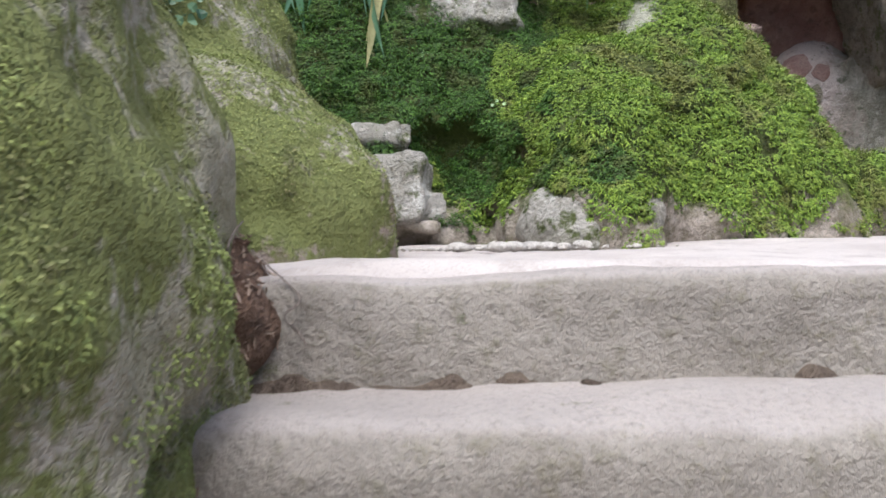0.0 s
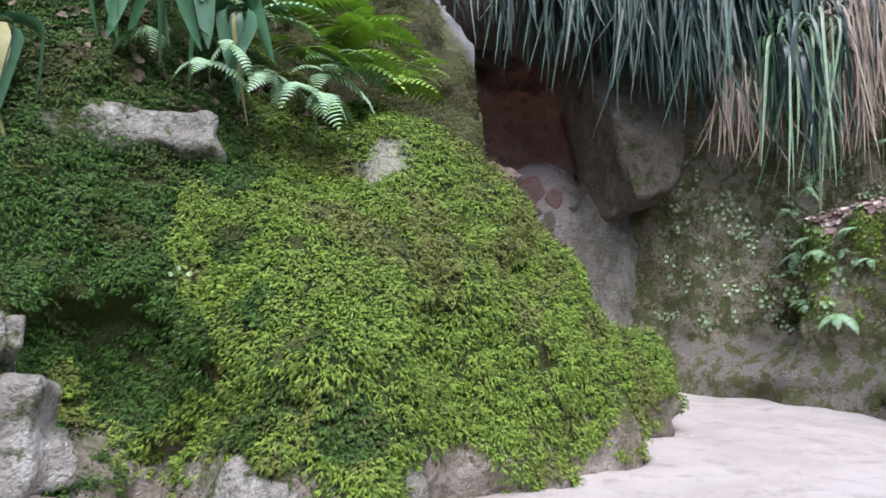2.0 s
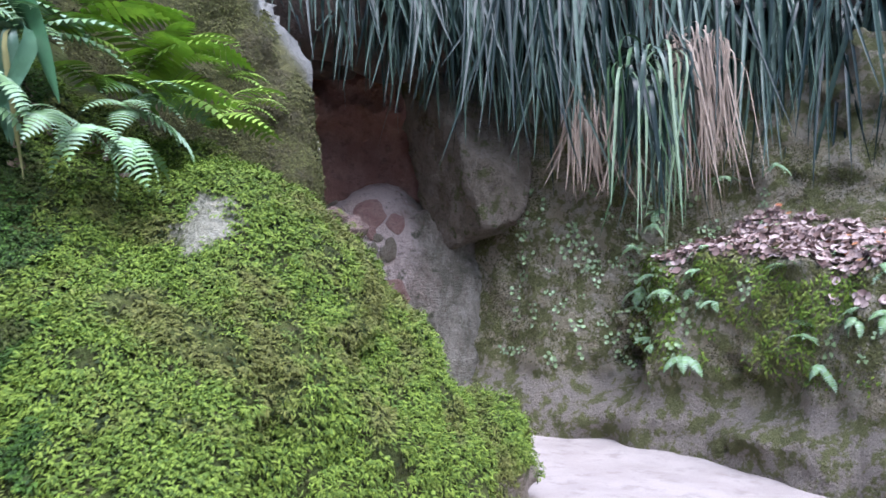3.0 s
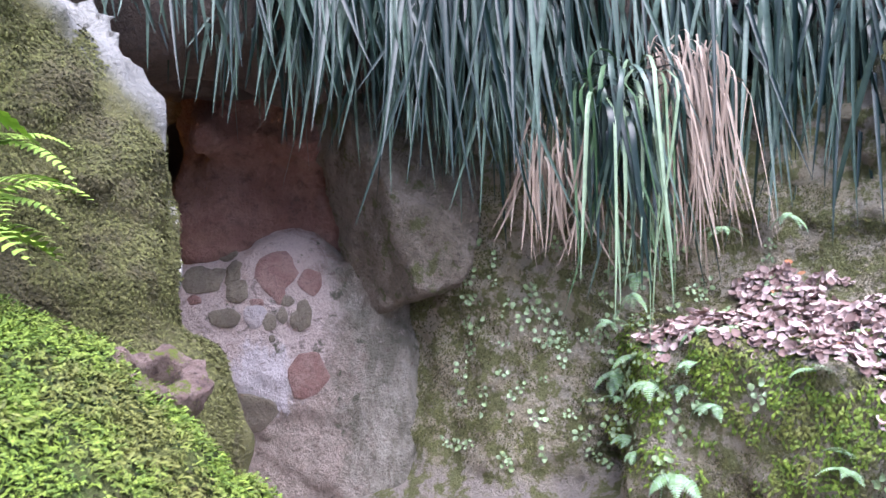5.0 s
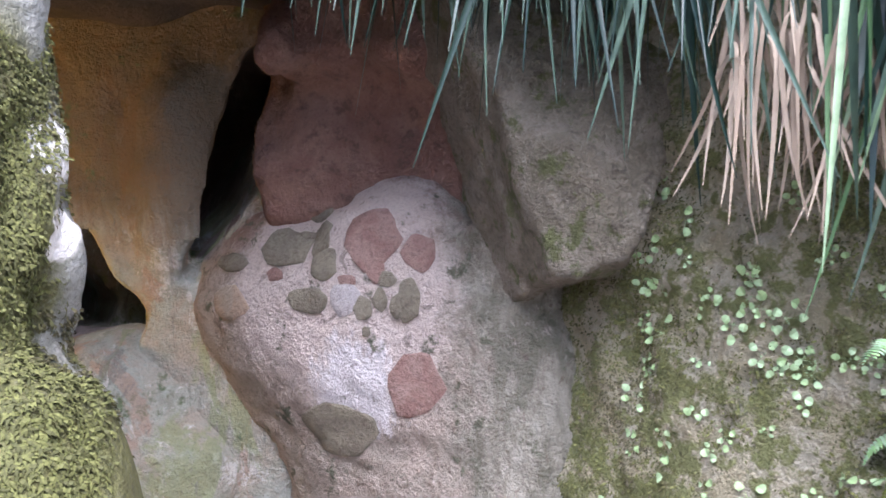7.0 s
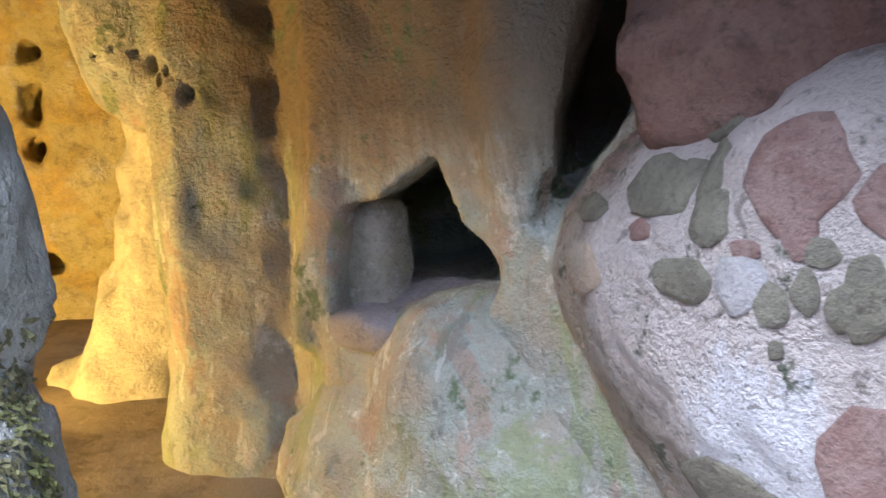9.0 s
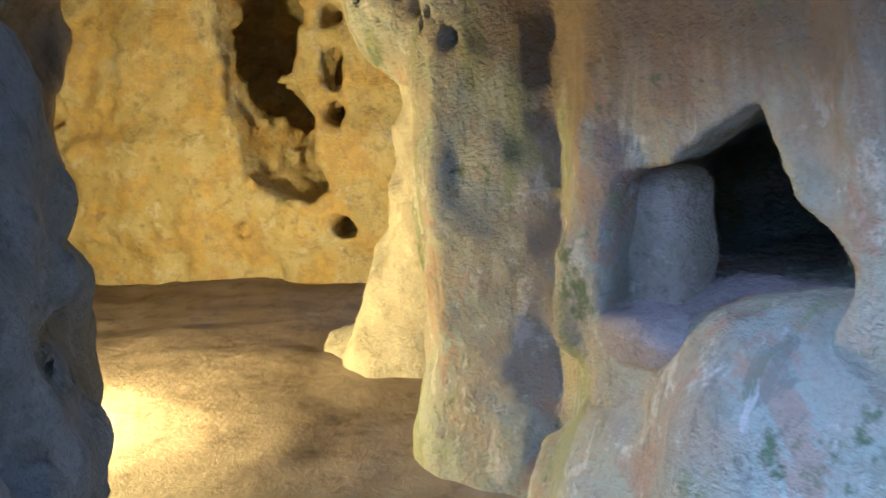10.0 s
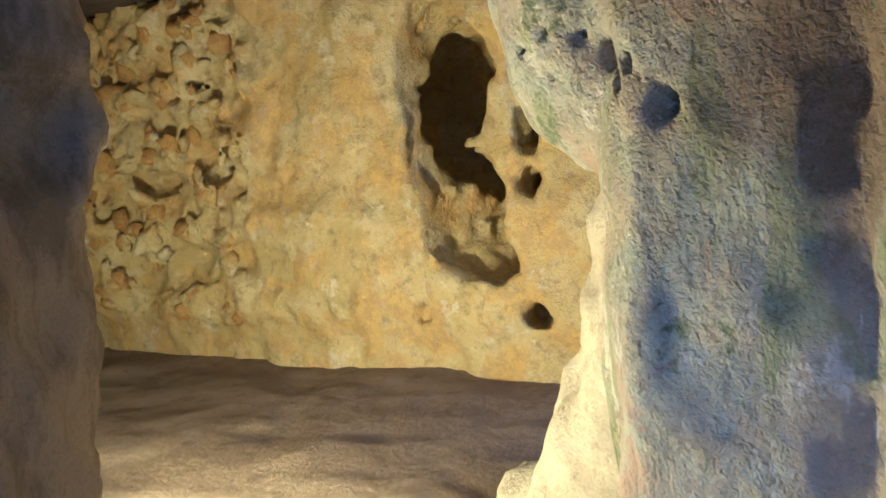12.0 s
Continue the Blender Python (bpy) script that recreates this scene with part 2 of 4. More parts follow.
def left_marks(m, c):
    """Olive moss on the outer face, bare towards the rim, the top and the cave."""
    inward = m.math("ADD", m.axis(1), m.math("MULTIPLY", m.axis(0), 0.5))
    w = m.math("ADD", inward, m.math("MULTIPLY", m.noise(0.12, 5, 0.7), 0.3))
    moss = m.mix(m.noise(0.05, 5, 0.7), (0.13, 0.13, 0.045), (0.07, 0.065, 0.03))
    low = m.band(m.math("ADD", m.math("ADD", m.axis(2), m.math("MULTIPLY", m.axis(0), 0.9)), m.math("MULTIPLY", m.noise(0.15, 4), 0.2)), 3.3, 3.15)
    c = m.mix(m.math("MULTIPLY", m.band(w, 5.72, 5.62), low), c, moss)
    brown = m.mix(m.band(m.noise(0.14, 6, 0.7, (1, 1, 0.4)), 0.4, 0.62), (0.36, 0.29, 0.21), (0.2, 0.155, 0.11))
    c = m.mix(m.math("MULTIPLY", m.band(m.math("SUBTRACT", w, m.axis(0)), 5.3, 5.75), 0.9), c, brown)
    for place, r in (((1.7, 4.66, 1.43), 0.07), ((1.69, 4.66, 1.26), 0.05)):
        lichen = m.band(m.math("ADD", m.away(place, r), m.math("MULTIPLY", m.noise(0.05, 5, 0.7), 1.0)), 1.7, 1.4)
        c = m.mix(lichen, c, (0.72, 0.69, 0.65))
    return c


LEFT = stone("left_rock_stone", (0.22, 0.22, 0.2), (0.27, 0.27, 0.25), (0.12, 0.12, 0.1), pale=(0.31, 0.3, 0.28), extra=left_marks)
OLIVE = stone("olive_stone", (0.36, 0.32, 0.22), (0.43, 0.39, 0.31), (0.22, 0.18, 0.11), moss=(0.23, 0.24, 0.1), moss_low=0.47, size=0.12, depth=0.035, extra=lambda m, c: m.mix(m.band(m.math("ADD", m.axis(2), m.math("MULTIPLY", m.noise(0.2, 5), -0.35)), 0.2, 0.06), c, m.mix(m.noise(0.12, 5, 0.7), (0.4, 0.35, 0.31), (0.27, 0.24, 0.2))))
RED = stone("red_stone", (0.19, 0.1, 0.08), (0.25, 0.15, 0.12), (0.09, 0.055, 0.045), size=0.25, depth=0.02)
def egg_marks(m, c):
    """Red-brown rock above, pale mortar round the stones, a white mineral streak, and grey-green rock towards the wall."""
    high = m.band(m.math("ADD", m.axis(2), m.math("MULTIPLY", m.noise(0.2, 5, 0.7), 0.5)), 1.3, 1.5)
    c = m.mix(m.math("MULTIPLY", high, 0.85), c, m.mix(m.noise(0.08, 5, 0.7), (0.26, 0.15, 0.12), (0.16, 0.1, 0.08)))
    near = m.band(m.math("ADD", m.away((2.4, 5.78, 1.06), 0.52), m.math("MULTIPLY", m.noise(0.09, 5, 0.75), 1.1)), 1.55, 1.25)
    c = m.mix(m.math("MULTIPLY", near, 0.9), c, m.mix(m.noise(0.05, 4), (0.5, 0.41, 0.375), (0.66, 0.57, 0.53)))
    streak = m.band(m.math("ADD", m.away((2.44, 5.7, 0.66), 0.26), m.math("MULTIPLY", m.noise(0.07, 6, 0.8, (1, 1, 0.4)), 1.4)), 1.5, 1.2)
    c = m.mix(m.math("MULTIPLY", streak, 0.85), c, (0.66, 0.62, 0.64))
    side = m.band(m.math("ADD", m.axis(0), m.math("MULTIPLY", m.noise(0.16, 5, 0.7), 0.4)), 2.9, 3.02)
    c = m.mix(m.math("MULTIPLY", side, 0.9), c, m.mix(m.band(m.noise(0.1, 6, 0.7, (1, 1, 0.5)), 0.4, 0.62), (0.33, 0.31, 0.26), (0.15, 0.145, 0.11)))
    return mottle(m, c, (((0.14, 0.105, 0.085), 0.07, 1, 0.6, 0.6), ((0.55, 0.48, 0.44), 0.05, 0.7, 0.62, 0.5)))


MORTAR = stone("mortar", (0.4, 0.33, 0.285), (0.36, 0.31, 0.265), (0.2, 0.155, 0.125), moss=(0.17, 0.17, 0.12), moss_low=0.56, depth=0.035, size=0.15, extra=egg_marks)
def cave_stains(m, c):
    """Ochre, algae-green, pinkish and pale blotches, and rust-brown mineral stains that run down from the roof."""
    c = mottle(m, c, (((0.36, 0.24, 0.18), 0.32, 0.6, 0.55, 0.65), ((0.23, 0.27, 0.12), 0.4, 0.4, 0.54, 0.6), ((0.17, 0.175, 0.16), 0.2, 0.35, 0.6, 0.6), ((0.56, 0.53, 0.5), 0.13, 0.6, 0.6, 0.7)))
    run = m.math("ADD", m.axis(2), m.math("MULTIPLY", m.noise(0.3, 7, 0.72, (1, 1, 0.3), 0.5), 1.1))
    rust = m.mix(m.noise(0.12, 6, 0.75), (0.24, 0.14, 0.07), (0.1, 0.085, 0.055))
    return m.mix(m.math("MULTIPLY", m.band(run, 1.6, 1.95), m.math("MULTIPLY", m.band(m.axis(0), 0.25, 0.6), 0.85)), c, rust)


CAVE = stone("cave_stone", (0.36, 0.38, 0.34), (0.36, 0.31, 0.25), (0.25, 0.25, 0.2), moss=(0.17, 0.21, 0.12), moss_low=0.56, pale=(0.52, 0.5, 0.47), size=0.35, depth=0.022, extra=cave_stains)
SILL = stone("sill_stone", (0.27, 0.235, 0.25), (0.34, 0.3, 0.31), (0.2, 0.17, 0.18), size=0.2)
NICHE = stone("niche_stone", (0.4, 0.37, 0.29), (0.46, 0.41, 0.36), (0.25, 0.25, 0.16), pale=(0.55, 0.52, 0.47), size=0.12)
CHAMBER = stone("chamber_stone", (0.5, 0.45, 0.36), (0.56, 0.5, 0.42), (0.36, 0.3, 0.22), pale=(0.62, 0.57, 0.48))
SOIL = stone("cave_floor", (0.24, 0.19, 0.14), (0.3, 0.245, 0.185), (0.14, 0.1, 0.065), grain=0.008, size=0.6)
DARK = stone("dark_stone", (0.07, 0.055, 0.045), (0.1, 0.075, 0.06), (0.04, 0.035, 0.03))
PEBBLE = stone("pebble_stone", (0.5, 0.46, 0.42), (0.58, 0.54, 0.5), (0.36, 0.33, 0.3), size=0.08)
INSETS = [stone("inset_olive", (0.15, 0.13, 0.1), (0.21, 0.185, 0.14), (0.1, 0.08, 0.06), size=0.1), stone("inset_red", (0.24, 0.14, 0.12), (0.3, 0.2, 0.175), (0.14, 0.085, 0.07), size=0.07), stone("inset_grey", (0.36, 0.33, 0.33), (0.4, 0.36, 0.35), (0.28, 0.25, 0.24), size=0.1), stone("inset_ochre", (0.36, 0.26, 0.19), (0.36, 0.3, 0.24), (0.26, 0.2, 0.15), size=0.12)]
WOOD = stone("stump_wood", (0.17, 0.115, 0.1), (0.3, 0.22, 0.19), (0.05, 0.037, 0.033), moss=(0.2, 0.25, 0.04), moss_low=0.56, moss_up=0.06, size=0.05, grain=0.004, depth=0.012)
FROND = leaf("moss_frond", (0.23, 0.33, 0.04), (0.085, 0.15, 0.018), 0.7, (0.2, 0.19, 0.055), 0.3)
# undercoat whose dark colour stands for the shade between the tufts
UNDER = leaf("moss_gap_shade", (0.045, 0.07, 0.012), (0.02, 0.035, 0.008), 0.8, (0.07, 0.055, 0.02), 0.2)
DULL = leaf("dull_moss_frond", (0.14, 0.145, 0.045), (0.065, 0.066, 0.022), 0.8, (0.1, 0.085, 0.045), 0.18)
# the near-black end of the leaf mix paints in shade between the straps
BLADE = leaf("strap_leaf", (0.008, 0.022, 0.016), (0.095, 0.145, 0.108), 0.3, rare=0.16)
FRESH = leaf("fresh_strap_leaf", (0.09, 0.17, 0.075), (0.22, 0.3, 0.18), 0.35)
STRAW = leaf("dead_strap_leaf", (0.4, 0.32, 0.25), (0.2, 0.15, 0.11), 0.8)
FERN = leaf("fern_leaf", (0.24, 0.4, 0.17), (0.34, 0.48, 0.32), 0.5)
YELLOWFERN = leaf("yellow_fern_leaf", (0.36, 0.52, 0.08), (0.26, 0.42, 0.07), 0.5)
BROAD = leaf("broad_leaf", (0.07, 0.17, 0.08), (0.12, 0.22, 0.14), 0.3)
OLDLEAF = leaf("old_broad_leaf", (0.3, 0.3, 0.12), (0.36, 0.33, 0.16), 0.5)
LITTER = leaf("dead_leaf", (0.56, 0.44, 0.41), (0.22, 0.14, 0.12), 0.7)
RUSSET = leaf("russet_leaf", (0.42, 0.16, 0.07), (0.36, 0.2, 0.1), 0.7)
BARK = stone("root_bark", (0.3, 0.25, 0.22), (0.36, 0.3, 0.27), (0.16, 0.12, 0.1), size=0.05, grain=0.004)
EARTH = stone("red_earth", (0.13, 0.075, 0.05), (0.19, 0.12, 0.085), (0.06, 0.04, 0.03), size=0.15, depth=0.03)

LUMPS = stone("chamber_wall_stone", (0.56, 0.46, 0.16), (0.66, 0.57, 0.27), (0.32, 0.24, 0.12), pale=(0.7, 0.64, 0.46), size=0.4, depth=0.025, extra=lambda m, c: m.mix(m.math("MULTIPLY", m.band(m.noise(0.35, 5, 0.6), 0.48, 0.58), 0.7), c, m.mix(m.band(m.noise(0.12, 5, 0.7), 0.42, 0.58), (0.68, 0.48, 0.08), (0.5, 0.34, 0.1))))
# for the added walls out of view that hold back sky light
SCREEN = stone("screen_wall_stone", (0.12, 0.13, 0.08), (0.15, 0.15, 0.11), (0.08, 0.08, 0.05), size=0.8)
BROWN = stone("brown_stone", (0.17, 0.145, 0.11), (0.24, 0.21, 0.17), (0.09, 0.075, 0.055), moss=(0.13, 0.14, 0.06), moss_low=0.52, size=0.14, depth=0.03)
# deep green moss, darkened further to paint in the shade of the bank hollow
SHADE = leaf("shaded_moss_frond", (0.075, 0.16, 0.018), (0.025, 0.06, 0.01), 0.7, (0.1, 0.11, 0.025), 0.22)
OCHRE = stone("ochre_stone", (0.68, 0.46, 0.08), (0.6, 0.36, 0.07), (0.3, 0.2, 0.1), size=0.12, depth=0.02)
SOILDARK = stone("dark_soil", (0.12, 0.09, 0.07), (0.17, 0.13, 0.1), (0.07, 0.05, 0.04), size=0.1, depth=0.02)
PILLAR = stone("pillar_stone", (0.36, 0.33, 0.26), (0.42, 0.39, 0.31), (0.27, 0.23, 0.16), pale=(0.5, 0.47, 0.38))
OLDMOSS = leaf("boulder_moss_frond", (0.26, 0.3, 0.085), (0.14, 0.17, 0.05), 0.7, (0.17, 0.14, 0.07), 0.2)
BANKLITTER = leaf("bank_dead_leaf", (0.3, 0.22, 0.17), (0.12, 0.08, 0.06), 0.8)

# ---- the ground ----
def block(name, x0, x1, y0, y1, z0, z1, material, label, category, step=0.04, kind="structure", amp=0.012, rounding=0.03):
    c, half = ((x0 + x1) / 2, (y0 + y1) / 2, (z0 + z1) / 2), ((x1 - x0) / 2, (y1 - y0) / 2, (z1 - z0) / 2)
    return rock(name, lambda p: slab(p, c, half, 0, 0, rounding), lambda p: amp * fbm(p, 0.25, 4, 3), (x0 - 0.06, y0 - 0.06, z0 - 0.06), (x1 + 0.06, y1 + 0.06, z1 + 0.06), step, material, label, category, kind)


def sheet(name, x0, x1, y0, y1, height, step, material, label, category):
    nx, ny = int((x1 - x0) / step) + 1, int((y1 - y0) / step) + 1
    gx, gy = np.meshgrid(np.linspace(x0, x1, nx), np.linspace(y0, y1, ny), indexing="ij")
    v = np.stack((gx.ravel(), gy.ravel(), np.zeros(gx.size)), 1)
    v[:, 2] = height(v)
    i = np.arange(nx * ny).reshape(nx, ny)
    q = np.stack((i[:-1, :-1], i[1:, :-1], i[1:, 1:], i[:-1, 1:]), -1).reshape(-1, 4)
    return tagged(new(name, mesh_of(name, v, q, material)), label, category, "", "structure")


def path_height(v):
    return 0.014 * fbm(v, 0.5, 4, 9) - 0.2 * smooth(5.2, 6.2, v[:, 1] + 0.35 * (1.5 - v[:, 0])) * smooth(1.35, 2.2, v[:, 1]) - 0.045 * smooth(1.44, 1.34, v[:, 1])


sheet("ground", -150, 150, -150, 150, lambda v: -1.6 + 0 * v[:, 0], 10, SAND, "pale trodden earth around the rock garden", "ground")
sheet("path", -0.6, 5.0, 1.34, 6.9, path_height, 0.03, SAND, "pale pinkish sandy path in front of the grotto", "path")
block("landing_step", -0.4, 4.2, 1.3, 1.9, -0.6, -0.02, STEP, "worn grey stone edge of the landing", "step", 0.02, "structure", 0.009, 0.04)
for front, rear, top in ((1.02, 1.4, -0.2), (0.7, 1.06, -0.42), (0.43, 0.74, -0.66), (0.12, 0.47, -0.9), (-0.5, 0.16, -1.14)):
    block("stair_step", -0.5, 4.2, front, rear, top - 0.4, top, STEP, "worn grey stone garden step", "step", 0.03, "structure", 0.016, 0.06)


rock("soil_strip", lambda p: tube(p, (-0.4, 1.31, -0.225), (3.5, 1.31, -0.225), 0.03, 0.025), lambda p: 0.025 * fbm(p, 0.06, 4, 97), (-0.5, 1.2, -0.3), (3.6, 1.42, -0.12), 0.012, SOILDARK, "dark soil caught in the joint between the steps", "soil", "structure")


# ---- the mossy bank and hump ----
def hump_field(p):
    bank = ell(p, (-0.5, 4.75, 0.2), (1.9, 1.45, 1.75))
    main = ell(p, (0.9, 4.2, -0.12), (1.0, 1.25, 1.34))
    lobe = ell(p, (0.56, 3.2, -0.05), (0.36, 0.6, 0.78))
    nose = ell(p, (1.98, 3.76, 0.08), (0.2, 0.22, 0.3))
    foot = ell(p, (-0.22, 3.38, 0.06), (0.36, 0.46, 0.46))
    whole = join(0.05, join(0.15, join(0.2, bank, main), lobe, foot, ell(p, (1.45, 3.62, 0.0), (0.4, 0.42, 0.5))), nose)
    whole = carve(0.02, whole, ell(p, (-0.12, 2.9, 0.02), (0.2, 0.16, 0.07)))
    whole = carve(0.05, whole, ell(p, (0.04, 3.02, 0.36), (0.24, 0.52, 0.27)))
    return np.maximum(whole, p[:, 1] - 4.55 + 0.35 * np.maximum(p[:, 0], 0))


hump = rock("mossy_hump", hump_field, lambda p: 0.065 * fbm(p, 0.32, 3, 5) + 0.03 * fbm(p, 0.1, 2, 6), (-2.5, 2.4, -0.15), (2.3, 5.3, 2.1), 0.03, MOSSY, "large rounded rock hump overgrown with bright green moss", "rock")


def near_field(p):
    body = carve(0.03, ell(p, (-1.09, 0.98, -0.22), (0.8, 1.2, 1.3)), tube(p, (-0.1, 1.3, -0.12), (-0.34, 0.9, -0.2), 0.05, 0.04), tube(p, (-0.34, 0.9, -0.2), (-0.52, 0.3, -0.4), 0.04, 0.02))
    return join(0.08, body, ell(p, (-0.58, 2.05, -0.02), (0.46, 0.5, 0.5)), ell(p, (-1.05, 2.45, 0.2), (0.62, 0.75, 1.0)), ell(p, (-0.62, 1.52, 0.12), (0.17, 0.15, 0.2)))


boulder = rock("mossy_boulder", near_field, lambda p: 0.05 * fbm(p, 0.25, 4, 8), (-2.1, -0.5, -1.6), (0.0, 3.3, 1.4), 0.03, BOULDER, "mossy weathered boulder beside the stone steps", "rock")
rock("slab_stone", lambda p: join(0.03, slab(p, (-0.2, 3.03, 0.21), (0.15, 0.1, 0.14), -6, -16, 0.02), slab(p, (-0.13, 3.04, 0.15), (0.14, 0.1, 0.07), 14, -8, 0.02), slab(p, (-0.27, 3.14, 0.4), (0.1, 0.1, 0.06), 20, -34, 0.02)), lambda p: 0.022 * fbm(p, 0.2, 5, 12), (-0.5, 2.7, -0.05), (0.2, 3.3, 0.6), 0.016, GREY, "pale grey stone jutting from the mossy bank", "stone")
rock("foot_stone", lambda p: ell(p, (0.5, 2.8, 0.06), (0.26, 0.2, 0.2)), lambda p: 0.03 * fbm(p, 0.15, 4, 14), (0.1, 2.4, -0.2), (1.0, 3.2, 0.4), 0.02, GREY, "bare pale stone at the foot of the mossy hump", "stone")
rock("band_stone", lambda p: join(0.03, slab(p, (-0.08, 3.61, 0.96), (0.18, 0.14, 0.085), 8, -26, 0.02), slab(p, (0.2, 3.62, 0.975), (0.15, 0.14, 0.065), -6, -24, 0.02)), lambda p: 0.03 * fbm(p, 0.13, 4, 15), (-0.4, 3.4, 0.75), (0.5, 3.9, 1.2), 0.016, GREY, "pale weathered stone band in the bank", "stone")
rock("bank_stone", lambda p: slab(p, (-0.24, 3.2, 0.38), (0.1, 0.12, 0.045), 14, -34, 0.015), lambda p: 0.025 * fbm(p, 0.1, 4, 16), (-0.5, 3.0, 0.3), (0.0, 3.5, 0.65), 0.014, GREY, "small grey stone above a hollow in the bank", "stone")


def left_field(p):
    z = p[:, 2]
    d = plan(p, [(1.62, 4.74), (1.5, 4.52), (1.1, 4.42), (0.4, 4.3), (-1.5, 4.2), (-2.6, 4.0), (-2.6, 5.2), (-0.95, 5.48), (-0.74, 5.65), (-0.45, 5.58), (0.1, 5.38), (0.6, 5.22), (1.2, 4.98)])
    d = d - 0.05 * np.sin(z * 2.3 + 0.3) - 0.06 * smooth(1.0, 1.25, z) * smooth(1.95, 1.7, z) * smooth(1.2, 1.5, p[:, 0])
    return join(0.1, np.maximum(d - 0.03, z - 2.0 + 0.3 * np.clip(p[:, 0] - 1.2, -1, 1) - 0.8 * smooth(4.7, 4.95, p[:, 1] + 0.42 * (p[:, 0] - 1.66))), ell(p, (1.62, 4.52, 0.72), (0.22, 0.24, 0.26)), ell(p, (1.5, 4.45, 0.2), (0.4, 0.35, 0.5)), tube(p, (-0.6, 5.58, 0.6), (-0.5, 5.63, 2.4), 0.1, 0.19))


left = rock("wall_left", left_field, lambda p: 0.08 * fbm(p, 0.4, 5, 21) + 0.02 * fbm(p, 0.1, 3, 22), (-2.8, 3.8, -0.2), (2.1, 6.0, 2.7), 0.03, LEFT, "mossy grey rock wall beside the cave mouth", "rock wall", "structure")


# ---- the wall outside the cave mouth ----
def right_field(p):
    z = p[:, 2]
    d = plan(p, [(2.95, 5.35), (2.99, 5.12), (3.2, 4.75), (3.45, 4.5), (3.75, 4.42), (4.0, 4.25), (4.3, 3.4), (4.5, -1.0), (6.5, -1.0), (6.5, 7.0), (3.4, 7.0)])
    return np.maximum(d + 0.1 * z - 0.16 * smooth(0.3, 0.12, z), z - 2.1)


def ledge_field(p):
    z = p[:, 2]
    d = plan(p, [(3.36, 4.2), (3.42, 3.8), (3.4, 2.4), (3.6, -0.8), (5, -0.8), (5, 4.6), (3.6, 4.5)])
    return np.maximum(d + 0.05 * z - 0.12 * smooth(0.3, 0.12, z), z - 0.9 - 0.25 * np.clip(p[:, 0] - 3.4, 0, 1))


wall_right = rock("wall_right", lambda p: join(0.16, right_field(p), ledge_field(p)), lambda p: 0.08 * fbm(p, 0.4, 5, 31) + 0.025 * fbm(p, 0.09, 3, 32), (2.7, -0.9, -0.1), (6.3, 6.9, 2.4), 0.035, OLIVE, "damp olive rock wall with thin moss and a leafy ledge", "rock wall", "structure")
# the brow is set low to block sky light from the upper inner walls
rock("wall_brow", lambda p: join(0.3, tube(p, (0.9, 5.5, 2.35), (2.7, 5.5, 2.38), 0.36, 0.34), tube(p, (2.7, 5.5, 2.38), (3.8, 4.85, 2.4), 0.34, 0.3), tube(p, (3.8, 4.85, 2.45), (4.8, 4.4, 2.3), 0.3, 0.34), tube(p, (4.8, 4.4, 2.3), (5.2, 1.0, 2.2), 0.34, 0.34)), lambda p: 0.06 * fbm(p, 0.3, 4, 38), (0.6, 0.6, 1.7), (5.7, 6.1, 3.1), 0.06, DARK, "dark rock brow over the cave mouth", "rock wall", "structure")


# ---- the mouth of the cave ----
def egg_field(p):
    rib = join(0.05, tube(p, (3.03, 5.46, 1.2), (2.98, 5.42, 0.55), 0.1, 0.12), tube(p, (2.98, 5.42, 0.55), (2.94, 5.36, -0.2), 0.12, 0.18))
    p = p - np.array((-0.025, 0.24, -0.03))
    whole = join(0.3, ell(p, (2.58, 5.9, 0.9), (0.8, 0.42, 0.5), -35), ell(p, (2.9, 5.72, 0.2), (0.72, 0.42, 0.98), -40), ell(p, (2.72, 5.6, 1.2), (0.16, 0.14, 0.2)))
    return join(0.28, whole, rib)


egg = rock("conglomerate_boulder", egg_field, lambda p: 0.026 * fbm(p, 0.24, 3, 41) + 0.007 * fbm(p, 0.05, 3, 42), (1.6, 4.9, -0.2), (3.8, 7.0, 1.7), 0.018, MORTAR, "egg-shaped pinkish boulder of stones set in mortar", "rock")
rock("red_block", lambda p: join(0.05, slab(p, (2.74, 6.06, 1.85), (0.5, 0.3, 0.62), -34, 0, 0.06), slab(p, (2.6, 6.0, 2.1), (0.3, 0.34, 0.4), -34, -12, 0.05)), lambda p: 0.06 * fbm(p, 0.3, 4, 43), (1.8, 5.3, 1.0), (3.6, 6.9, 2.6), 0.025, RED, "smooth reddish-brown rock block in the recess", "rock")
def facets(p, rows):
    """A block bounded by planes: rows of a place on each and the way that it faces."""
    return np.max([(p - np.array(c)) @ (np.array(n) / np.linalg.norm(n)) for c, n in rows], axis=0)


HANGER = [((2.71, 5.2, 1.68), (-1, -0.05, -0.3)), ((2.86, 5.02, 1.37), (-0.62, -0.77, -0.1)), ((3.0, 4.93, 1.3), (0.12, -0.97, 0.2)), ((2.82, 5.08, 1.17), (-0.7, -0.2, -0.68)), ((2.94, 5.0, 1.11), (0.14, -0.25, -0.95)), ((3.12, 4.92, 1.3), (0.85, -0.3, -0.35)), ((2.95, 5.0, 1.5), (-0.16, -0.9, 0.42)), ((2.8, 5.6, 1.5), (0, 1, 0)), ((2.8, 5.2, 2.2), (0, 0, 1))]
